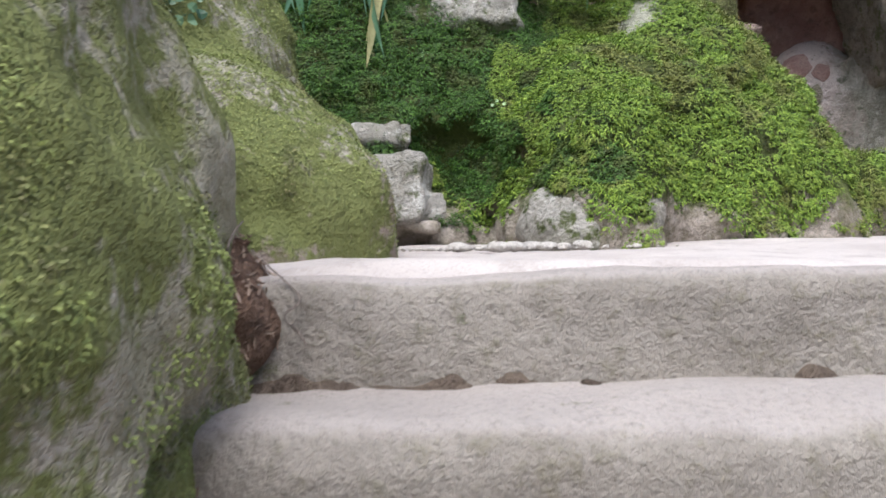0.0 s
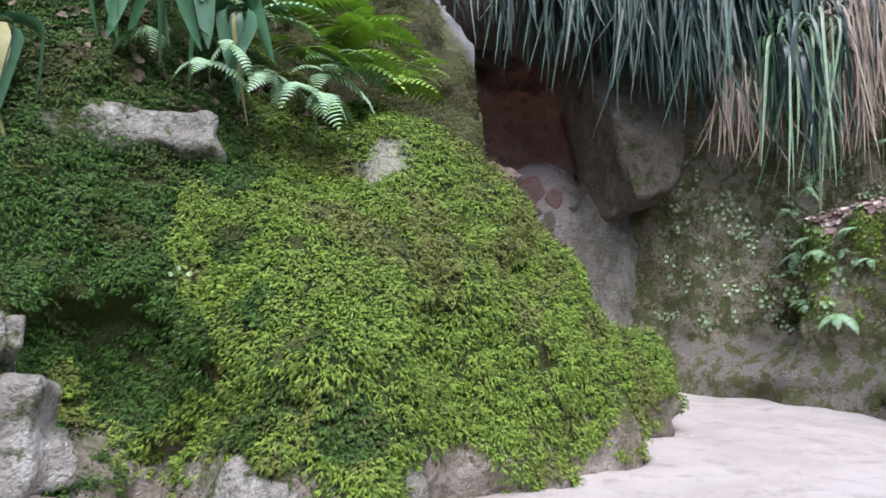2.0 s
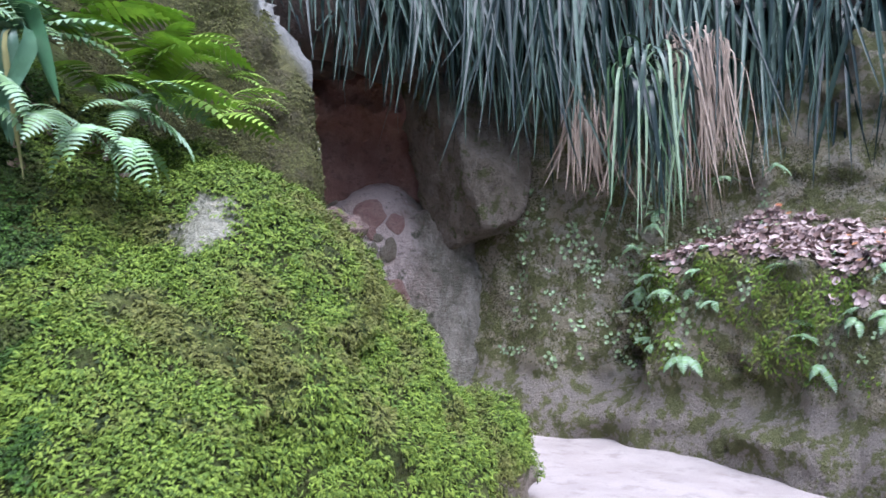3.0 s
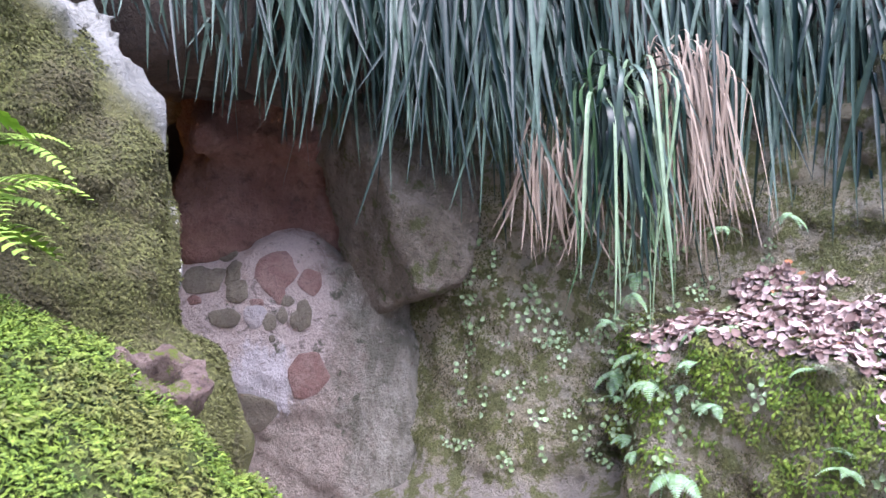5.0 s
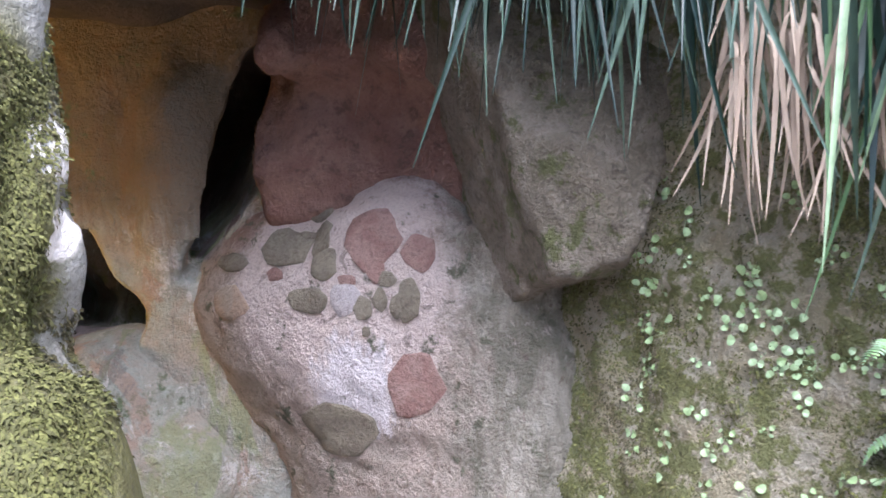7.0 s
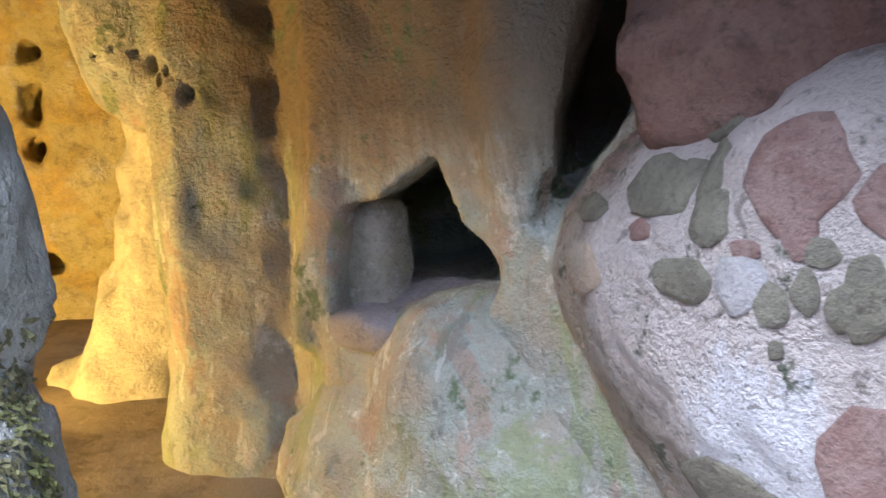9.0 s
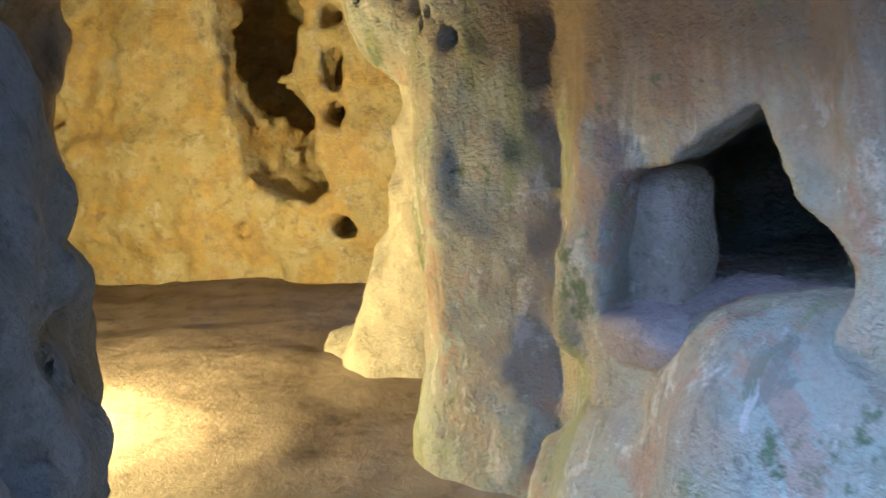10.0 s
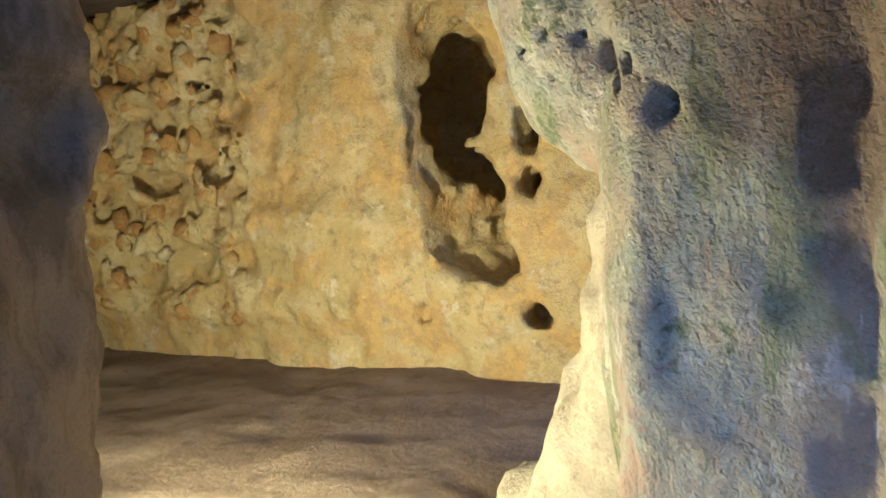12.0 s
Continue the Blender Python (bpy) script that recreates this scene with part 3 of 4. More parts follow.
rock("hanging_boulder", lambda p: facets(p, HANGER), lambda p: 0.016 * fbm(p, 0.18, 4, 45) + 0.012 * fbm(p, 0.06, 3, 46), (2.4, 4.6, 0.9), (3.5, 5.7, 2.3), 0.018, BROWN, "grey-brown boulder hanging at the rim of the recess", "rock")


def inner_field(p):
    z = p[:, 2]
    d = plan(p, [(2.2, 6.2), (1.75, 6.34), (1.05, 6.5), (0.8, 6.76), (0.68, 6.86), (0.56, 6.8), (0.25, 6.71), (0.04, 6.84), (-0.06, 7.1), (-0.1, 8.2), (2.6, 8.2), (3.2, 6.5)]) - 0.03
    bulge = ell(p, (-0.05, 7.02, 1.92), (0.44, 0.35, 0.6))
    rib = join(0.08, tube(p, (1.18, 6.5, 1.6), (1.03, 6.52, 1.1), 0.07, 0.05), tube(p, (1.03, 6.52, 1.1), (0.92, 6.56, 0.6), 0.05, 0.07))
    skirt = ell(p, (0.4, 6.82, -0.1), (0.42, 0.22, 0.55))
    lobe = ell(p, (1.84, 6.36, 1.35), (0.17, 0.2, 0.5), 10, 8)
    d = join(0.08, np.maximum(d, z - 2.9), bulge, rib, skirt, lobe)
    mouth = plan(p[:, [0, 2, 1]], [(1.06, 0.68), (1.13, 1.04), (1.28, 1.06), (1.5, 1.2), (1.58, 1.02), (1.7, 0.87), (1.66, 0.6), (1.3, 0.58)])
    hollow = np.maximum(mouth, p[:, 1] - 6.62 - 0.5 * (p[:, 0] - 1.0))
    lean = p[:, 0] + 0.36 * np.maximum(p[:, 1] - 6.5, 0)
    deep = np.maximum(np.maximum(plan(np.stack((lean, p[:, 2]), 1), [(1.26, 0.72), (1.22, 0.95), (1.28, 1.06), (1.5, 1.19), (1.58, 1.01), (1.69, 0.87), (1.66, 0.74)]), p[:, 1] - 7.6), 6.3 - p[:, 1])
    d = carve(0.03, d, hollow, deep, tube(p, (0.66, 6.72, 0.8), (0.68, 6.72, 2.6), 0.03, 0.07))
    pits = [ell(p, (x, 6.7, z), (0.75 * r, 0.1, 0.9 * r)) for x, z, r in ((0.14, 1.6, 0.04), (-0.06, 1.49, 0.03), (0.03, 1.46, 0.034), (0.33, 1.47, 0.036), (-0.11, 1.55, 0.024), (-0.05, 1.57, 0.026), (0.18, 1.53, 0.024), (0.06, 1.65, 0.022), (-0.12, 1.41, 0.022), (0.25, 1.57, 0.018), (-0.02, 1.68, 0.03), (-0.14, 1.64, 0.03), (0.08, 1.4, 0.018))]
    gap = []
    for k in range(9):
        s = 0.12 * k - 0.1
        low, mid, top = (1.885 - 0.2 * s, 6.25 + s, 1.03), (2.01 - 0.2 * s, 6.25 + s, 1.3), (2.24 - 0.2 * s, 6.25 + s, 1.78)
        gap += [tube(p, low, mid, 0.03, 0.1), tube(p, mid, top, 0.1, 0.17)]
    return carve(0.015, carve(0.006, d, *pits), *gap)


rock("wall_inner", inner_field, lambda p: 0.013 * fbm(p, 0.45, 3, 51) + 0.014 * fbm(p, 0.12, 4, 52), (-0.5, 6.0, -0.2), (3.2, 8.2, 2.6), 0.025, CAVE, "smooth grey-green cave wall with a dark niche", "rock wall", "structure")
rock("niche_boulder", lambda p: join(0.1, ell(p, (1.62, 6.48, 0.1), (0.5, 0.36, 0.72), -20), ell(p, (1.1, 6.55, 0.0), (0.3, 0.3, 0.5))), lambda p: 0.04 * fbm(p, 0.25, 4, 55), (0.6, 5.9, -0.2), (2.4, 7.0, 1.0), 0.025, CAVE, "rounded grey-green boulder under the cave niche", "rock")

rock("niche_sill", lambda p: slab(p, (1.4, 6.56, 0.66), (0.32, 0.2, 0.06), -14, 12, 0.03), lambda p: 0.025 * fbm(p, 0.2, 4, 56), (0.9, 6.2, 0.4), (1.9, 7.0, 0.95), 0.018, SILL, "smooth purplish-grey stone sill of the cave niche", "rock")
rock("niche_stone", lambda p: slab(p, (1.1, 6.68, 0.86), (0.15, 0.1, 0.2), -16, 0, 0.05), lambda p: 0.012 * fbm(p, 0.12, 4, 57), (0.85, 6.45, 0.58), (1.4, 6.95, 1.15), 0.016, NICHE, "pale blotched stone block standing in the cave niche", "rock")


# ---- the chamber ----
def backwall_field(p):
    q = turned(p, (-4.0, 7.85, 0), 30)
    u, v, z = q[:, 0], q[:, 1], q[:, 2]
    lumps = smooth(-0.7, -1.05, u) * smooth(0.2, 0.4, z)
    plaster = smooth(-1.0, -0.85, u) * smooth(0.35, 0.2, u) * smooth(1.25, 1.1, z)
    face = -v - 0.05 * plaster + 0.1 * smooth(0.4, 0.1, z) - 0.15 * lumps * fbm(q, 0.2, 4, 63) * (np.abs(v) < 0.4)
    d = np.maximum(np.maximum(face, v - 2.6), np.abs(u - 0.4) - 4.2)
    at_wall = lambda uu, zz, ru, rv, rz: np.sqrt(((q - np.array((uu, 0, zz))) ** 2 / np.array((ru, rv, rz)) ** 2).sum(1) + 1e-9) * min(ru, rz) - min(ru, rz)
    return carve(0.03, d, at_wall(0.88, 2.05, 0.34, 0.9, 0.58), at_wall(0.78, 1.5, 0.24, 0.8, 0.36), at_wall(1.47, 1.62, 0.1, 0.9, 0.2), at_wall(1.48, 2.0, 0.07, 0.7, 0.08), ell(q, (0.5, 1.3, 1.75), (1.1, 1.0, 0.75)), at_wall(1.0, 1.08, 0.34, 0.85, 0.44), at_wall(1.12, 0.8, 0.22, 0.7, 0.2), at_wall(1.21, 1.28, 0.07, 0.9, 0.08), at_wall(1.46, 1.28, 0.1, 0.9, 0.13), at_wall(1.2, 0.68, 0.22, 0.7, 0.07), at_wall(1.5, 0.4, 0.15, 0.6, 0.13), at_wall(0.57, 0.37, 0.05, 0.15, 0.05), at_wall(-2.22, 2.32, 0.13, 0.3, 0.09), at_wall(-2.63, 2.06, 0.1, 0.3, 0.05), at_wall(-1.99, 1.45, 0.13, 0.3, 0.08), at_wall(-1.6, 0.75, 0.3, 0.14, 0.2), at_wall(-2.2, 0.72, 0.22, 0.16, 0.24), at_wall(-1.4, 2.2, 0.1, 0.25, 0.06), at_wall(-1.2, 1.5, 0.13, 0.2, 0.09), at_wall(-2.6, 1.2, 0.14, 0.2, 0.07), at_wall(-1.7, 1.9, 0.09, 0.25, 0.05))


wall_back = rock("wall_back", backwall_field, lambda p: 0.05 * fbm(p, 0.35, 5, 61) + 0.02 * fbm(p, 0.09, 3, 62), (-7.2, 5.6, -0.3), (-1.0, 10.8, 3.2), 0.04, LUMPS, "pale lamplit chamber wall with dark hollows", "rock wall", "structure")
rock("pale_pillar", lambda p: join(0.2, tube(p, (-0.9, 7.75, -0.2), (-0.5, 7.75, 1.2), 0.46, 0.36), tube(p, (-0.5, 7.75, 1.2), (-0.35, 7.7, 3.2), 0.36, 0.5), ell(p, (-1.08, 7.55, -0.12), (0.5, 0.3, 0.24))), lambda p: 0.06 * fbm(p, 0.3, 4, 65), (-2.0, 6.9, -0.3), (0.4, 8.8, 3.3), 0.035, PILLAR, "pale lamplit rock pillar in the chamber", "rock")
sheet("floor", -8.0, 3.0, 3.0, 11.0, lambda v: -0.05 + 0.025 * fbm(v, 0.5, 4, 19), 0.05, SOIL, "trodden earth floor of the cave chamber", "floor")
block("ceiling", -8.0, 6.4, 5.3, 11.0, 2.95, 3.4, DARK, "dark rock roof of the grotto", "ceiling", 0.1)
# low slab added under the roof to keep sky light off the inner walls
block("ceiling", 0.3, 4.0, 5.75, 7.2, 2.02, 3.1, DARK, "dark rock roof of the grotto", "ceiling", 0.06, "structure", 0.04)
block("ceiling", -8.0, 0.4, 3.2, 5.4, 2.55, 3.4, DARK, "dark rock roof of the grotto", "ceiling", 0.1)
block("wall_west", -8.6, -7.0, 3.0, 8.5, -0.3, 3.0, CHAMBER, "rough rock at the end of the chamber", "rock wall", 0.1)
block("wall_south", -8.0, -1.6, 3.2, 4.6, -0.3, 3.0, CHAMBER, "rough rock along the chamber", "rock wall", 0.1)


# plain unseen walls, added to close the place and block light around the visitor
block("screen_wall", -3.2, -1.75, -1.5, 4.1, -1.7, 2.7, SCREEN, "plain unseen wall added to block sky light", "wall", 0.15, "structure", 0.15, 0.3)
for x0, x1, y0, y1 in ((-7.0, 11.0, -6.5, -5.5), (-8.0, -7.0, -6.5, 3.4), (10.0, 11.0, -5.5, 9.0)):
    block("screen_wall", x0, x1, y0, y1, -1.7, 3.6, SCREEN, "plain unseen wall added to block sky light", "wall", 0.25)


# ---- helpers for things ----
from mathutils.bvhtree import BVHTree


def tree_of(key):
    verts, quads = SHAPES[key]
    return BVHTree.FromPolygons([tuple(v) for v in verts], [tuple(q) for q in quads])


def child(name, mesh, parent, m=None, label=""):
    ob = new(name, mesh)
    ob.parent = parent
    if m is not None:
        ob.matrix_basis = m
    return tagged(ob, label)


def upright(n, spin):
    """The turn that takes local z to n, spun about it."""
    return Vector(n).to_track_quat("Z", "Y").to_matrix().to_4x4() @ pose(0, 0, 0, 0, 0, spin)


# ---- moss ----
def fronds(p, n, rng, length, width, material, name):
    """Many small drooping moss fronds as one mesh."""
    down = np.array((0, 0, -1.0)) - n * (-n[:, 2:3])
    down /= np.linalg.norm(down, axis=1)[:, None] + 1e-6
    side = np.cross(n, down)
    a = rng.normal(0, 0.75, len(p))[:, None]
    t = down * np.cos(a) + side * np.sin(a)
    w = np.cross(n, t) * (width * rng.uniform(0.6, 1.3, len(p)))[:, None]
    size = (length * rng.uniform(0.5, 1.4, len(p)))[:, None]
    lift = rng.uniform(0.25, 0.8, len(p))[:, None]
    mid, tip = p + size * (0.5 * t + lift * 0.55 * n), p + size * (t + lift * 0.45 * n)
    v = np.stack((p - w * 0.5 - n * 0.004, p + w * 0.5 - n * 0.004, mid - w, mid + w, tip), 1).reshape(-1, 3)
    k = 5 * np.arange(len(p))[:, None]
    f = np.concatenate((k + np.array((0, 1, 3)), k + np.array((0, 3, 2)), k + np.array((2, 3, 4))))
    return mesh_of(name, v, f, material, False)


def tufts(p, n, rng, per, radius):
    """Places and directions for the fronds of small cushions centred on p, wider than high."""
    down = np.array((0, 0, -1.0)) - n * (-n[:, 2:3])
    down /= np.linalg.norm(down, axis=1)[:, None] + 1e-6
    side = np.cross(n, down)
    size = radius * rng.choice((0.6, 0.8, 1.0, 1.3, 1.9), len(p)) * rng.uniform(0.8, 1.2, len(p))
    k = np.repeat(np.arange(len(p)), per)
    a, r = rng.uniform(0, 2 * math.pi, len(k)), np.sqrt(rng.random(len(k)))
    off = down[k] * (0.7 * r * np.cos(a))[:, None] + side[k] * (1.35 * r * np.sin(a))[:, None]
    away = n[k] + 0.8 * off
    away /= np.linalg.norm(away, axis=1)[:, None]
    return p[k] + off * size[k][:, None] + n[k] * (size[k] * 0.85 * (1 - r * r))[:, None], away


rng = np.random.default_rng(4)
verts, quads = SHAPES["wall_right"]
middle = verts[quads[:, 0]]
seen = (middle[:, 1] > 2.0) & (middle[:, 1] < 5.4) & (middle[:, 0] < 4.5)
SHAPES["wall_right"] = (verts, quads[seen])
for key, test in (("mossy_hump", lambda c: (c[:, 1] < 4.15) & (c[:, 0] > -0.9)), ("mossy_boulder", lambda c: (c[:, 0] > -1.3) & (c[:, 2] > -0.6)), ("wall_left", lambda c: (c[:, 1] < 4.85) & (c[:, 0] > 0.3))):
    v, q = SHAPES[key]
    SHAPES[key] = (v, q[test(v[q[:, 0]])])
SHAPES["wall_ledge"] = (verts, quads[seen & (middle[:, 1] < 4.45) & (middle[:, 2] < 1.35)])


def hump_moss(p, n):
    keep = smooth(0.08, 0.28, p[:, 2] + 0.16 * fbm(p, 0.16, 3, 71)) * smooth(-0.5, 0.1, n[:, 2]) * (p[:, 1] < 4.4)
    for c, r in (((0.84, 3.42, 1.0), 0.12), ((0.62, 2.85, 0.36), 0.08)):
        q = np.sqrt(((p - np.array(c)) ** 2).sum(1)) + 0.05 * fbm(p, 0.07, 3, 72)
        keep = keep * smooth(r * 0.7, r * 1.2, q)
    return keep * (0.25 + 0.75 * smooth(-0.3, 0.2, fbm(p, 0.12, 3, 73)))


# dark undercoat first: painted shade that shows through the gaps in the tufts
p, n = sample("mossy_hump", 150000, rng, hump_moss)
tagged(child("moss", fronds(p, n, rng, 0.018, 0.0036, UNDER, "moss"), hump, None, "brown-green low fronds, coloured dark as the shade between moss tufts"), kind="stuff")
p, n = sample("mossy_hump", 28000, rng, lambda p, n: np.sqrt(hump_moss(p, n)))
p, n = tufts(p, n, rng, 22, 0.021)
# fronds towards the hollow get the colour with shade painted in
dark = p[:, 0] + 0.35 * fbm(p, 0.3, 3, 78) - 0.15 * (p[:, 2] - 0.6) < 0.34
tagged(child("moss", fronds(p[~dark], n[~dark], rng, 0.0145, 0.0025, FROND, "moss"), hump, None, "bright feathery green moss cover"), kind="stuff")
tagged(child("dark_moss", fronds(p[dark], n[dark], rng, 0.0145, 0.0025, SHADE, "dark_moss"), hump, None, "deep green moss with the bank hollow's shade put into its colour"), kind="stuff")
p, n = sample("mossy_boulder", 190000, rng, lambda p, n: smooth(-0.35, 0.35, fbm(p, 0.2, 4, 74) + 0.5 * (p[:, 2] - 0.1)) * (n[:, 2] > -0.3) * np.where(p[:, 1] > 1.45, smooth(0.02, 0.26, p[:, 2] + 0.12 * fbm(p, 0.15, 3, 79)), 1))
tagged(child("moss", fronds(p, n, rng, 0.011, 0.0017, OLDMOSS, "moss"), boulder, None, "green moss cover"), kind="stuff")
p, n = sample("wall_left", 200000, rng, lambda p, n: smooth(-0.4, 0.1, fbm(p, 0.25, 4, 75) + 0.4) * (p[:, 1] < 4.78 - 0.3 * (p[:, 0] - 1.66)) * (p[:, 2] + 0.9 * p[:, 0] < 3.12 + 0.1 * fbm(p, 0.1, 2, 3)) * (p[:, 0] > 0) * smooth(1.72, 1.66, p[:, 0] - 0.1 * (p[:, 2] < 1.1)))
tagged(child("moss", fronds(p, n, rng, 0.019, 0.003, DULL, "moss"), left, None, "dull olive moss cover"), kind="stuff")
p, n = sample("wall_ledge", 40000, rng, lambda p, n: smooth(-0.2, 0.2, fbm(p, 0.25, 4, 76)) * smooth(0.35, 0.6, p[:, 2]) * (p[:, 1] > 2.0) * (p[:, 0] < 3.75))
tagged(child("moss", fronds(p, n, rng, 0.028, 0.005, FROND, "moss"), wall_right, None, "green moss on the rim of the ledge"), kind="stuff")
p, n = sample("wall_right", 130000, rng, lambda p, n: smooth(-0.6, 0.4, fbm(p, 0.22, 4, 77)) * smooth(0.3, 0.5, p[:, 2]) * (p[:, 2] < 1.6) * (p[:, 1] > 3.0) * (n[:, 0] + n[:, 1] < 0.2))
tagged(child("moss", fronds(p, n, rng, 0.014, 0.003, DULL, "moss"), wall_right, None, "thin olive moss on the rock"), kind="stuff")


# ---- stones set in the conglomerate boulder ----
def inset(rng, w, h, material):
    """A flat rounded stone, facing local z."""
    k, bm = 18, bmesh.new()
    turn, sides = rng.uniform(0, 6.28), int(rng.integers(4, 7))
    corners = [turn + 2 * math.pi * (i + rng.uniform(-0.3, 0.3)) / sides for i in range(sides)]
    reach = [rng.uniform(0.95, 1.12) for _ in corners]
    angles = [2 * math.pi * (i + rng.uniform(-0.2, 0.2)) / k for i in range(k)]
    radii = [min(1.12, min(0.9 * q / max(0.28, math.cos(a - c)) for c, q in zip(corners, reach) if math.cos(a - c) > 0.28)) * rng.uniform(0.98, 1.02) for a in angles]
    rings = []
    for f, z in ((1.04, -0.03), (1.0, 0.002), (0.93, 0.005), (0.45, 0.006)):
        rings.append([bm.verts.new((0.5 * w * f * r * math.cos(a), 0.5 * h * f * r * math.sin(a), z)) for a, r in zip(angles, radii)])
    for lower, upper in zip(rings, rings[1:]):
        for i in range(k):
            bm.faces.new((lower[i], lower[(i + 1) % k], upper[(i + 1) % k], upper[i]))
    bm.faces.new(rings[-1])
    me = bpy.data.meshes.new("inset_stone")
    bm.to_mesh(me)
    bm.free()
    for f in me.polygons:
        f.use_smooth = True
    me.materials.append(material)
    return me


egg_tree = tree_of("conglomerate_boulder")
STONES = [(2.27, 5.85, 1.30, 0.098, 0.042, 0), (2.38, 5.72, 1.30, 0.105, 0.059, 0), (2.26, 5.71, 1.17, 0.144, 0.118, 0), (2.38, 5.61, 1.21, 0.068, 0.099, 0), (2.39, 5.55, 1.11, 0.084, 0.090, 0), (2.21, 5.69, 1.08, 0.052, 0.039, 1), (2.33, 5.57, 1.00, 0.104, 0.068, 0), (2.44, 5.48, 1.01, 0.070, 0.087, 2), (2.49, 5.44, 0.98, 0.045, 0.062, 0), (2.54, 5.40, 1.01, 0.031, 0.061, 0), (2.59, 5.37, 0.99, 0.03, 0.066, 0), (2.31, 5.66, 1.245, 0.05, 0.03, 0), (2.46, 5.5, 1.07, 0.045, 0.03, 1), (2.57, 5.42, 1.08, 0.05, 0.04, 0), (2.63, 5.36, 1.01, 0.054, 0.119, 0), (2.53, 5.46, 1.21, 0.169, 0.157, 1), (2.50, 5.43, 0.90, 0.018, 0.027, 0), (2.53, 5.42, 1.11, 0.039, 0.066, 1), (2.65, 5.35, 0.72, 0.171, 0.171, 1), (2.41, 5.56, 0.54, 0.263, 0.158, 0), (2.07, 5.87, 1.11, 0.116, 0.058, 0), (2.07, 5.81, 0.96, 0.170, 0.099, 3), (2.67, 5.37, 1.17, 0.075, 0.097, 1)]
for x, y, z, w, h, k in STONES:
    place, normal, _, _ = egg_tree.find_nearest(Vector((x - 0.025, y + 0.24, z - 0.03)))
    flat = Vector((normal.y, -normal.x, 0)).normalized() * -1
    up = normal.cross(flat)
    m = Matrix((flat, up, normal)).transposed().to_4x4()
    m.translation = place
    me = inset(rng, (1.55 if w < 0.15 else 1.2) * w, 1.34 * h, INSETS[k])
    for v in me.vertices:
        low, away, _, _ = egg_tree.find_nearest(m @ Vector((v.co.x, v.co.y, 0)))
        v.co = m.inverted() @ (low + away * (v.co.z + 0.004))
    child("inset_stone", me, egg, m)


# ---- strap-leaved plants that hang over the brow ----
def blade(name, length, width, start, bend, material, seed):
    """A long arching leaf: local y is outwards, z up."""
    r = random.Random(seed)
    steps, y, z, a = 12, 0.0, 0.0, radians(start)
    lean = r.uniform(-0.12, 0.12)
    verts, faces = [], []
    for i in range(steps + 1):
        f = i / steps
        w = width * 0.5 * min(1.0, 0.45 + 2.2 * f) * (1 - f ** 3) + 0.0008
        x = lean * length * f * f
        nrm = (-math.sin(a), math.cos(a))
        keel = 0.35 * w
        verts += [(x - w, y + nrm[0] * keel, z + nrm[1] * keel), (x, y, z), (x + w, y + nrm[0] * keel, z + nrm[1] * keel)]
        a = max(a - radians(bend) * (1.7 if f < 0.4 else 0.5) / steps * 2, radians(-91))
        y += math.cos(a) * length / steps
        z += math.sin(a) * length / steps
    for i in range(steps):
        for k in (0, 1):
            j = 3 * i + k
            faces.append((j, j + 1, j + 4, j + 3))
    return mesh_of(name, verts, faces, material)


def blades(material, width, seed, start=50):
    r = random.Random(seed)
    return [blade("leaf", 1.0, width * r.uniform(0.7, 1.2), start + r.uniform(-35, 25), r.uniform(95, 125), material, seed + k) for k in range(8)]


GREEN_BLADES, FRESH_BLADES, DRY_BLADES = blades(BLADE, 0.026, 11), blades(FRESH, 0.017, 23), blades(STRAW, 0.011, 37, 10)


def strap_plant(x, y, z, heading, length, count, label, sets, spread=0.2, fan=45, group="plants hanging over the brow"):
    plant = tagged(new("strap_leaved_plant"), label, "plant", group)
    plant.location = (x, y, z)
    r = random.Random(int(1000 * (x + 3 * y)))
    for _ in range(count):
        size = length * r.choice((r.uniform(0.55, 0.9), r.uniform(0.8, 1.12)))
        off = r.uniform(-spread, spread)
        a = radians(heading)
        back = r.uniform(-0.1, 0.12)
        m = pose(off * math.cos(a) - back * math.sin(a), off * math.sin(a) + back * math.cos(a), r.uniform(-0.14, 0.14), r.uniform(-6, 16), r.gauss(0, 9), heading + r.gauss(0, fan)) @ Matrix.Diagonal((1, size * r.uniform(0.75, 1.1), size, 1))
        child("leaf", r.choice(r.choice(sets)), plant, m)
    return plant


HANG = "clump of long dark green strap leaves hanging over the brow"
for x, y, z, heading, length, count in ((1.75, 5.34, 2.64, 165, 0.72, 60), (2.1, 5.3, 2.64, 165, 0.87, 90), (2.42, 5.26, 2.64, 160, 0.97, 110), (2.72, 5.16, 2.62, 155, 1.07, 120), (3, 5.02, 2.6, 150, 1.27, 120), (3.25, 4.9, 2.58, 148, 1.32, 110), (3.55, 4.76, 2.56, 146, 1.17, 60), (3.95, 4.56, 2.54, 140, 1.17, 80), (4.25, 4.4, 2.48, 135, 1.17, 80), (4.5, 4.15, 2.44, 125, 1.22, 80), (4.65, 3.75, 2.4, 108, 1.27, 80), (4.75, 3.25, 2.36, 98, 1.32, 70)):
    strap_plant(x, y, z, heading, length, count, HANG, [GREEN_BLADES])
strap_plant(3.48, 4.42, 1.95, 146, 0.92, 110, "clump of pale fresh strap leaves above the wall", [FRESH_BLADES, GREEN_BLADES], 0.13, 60)
strap_plant(3.3, 4.58, 1.76, 148, 0.46, 90, "withered pinkish-brown strap leaves hanging in a tuft", [DRY_BLADES], 0.16, 40)
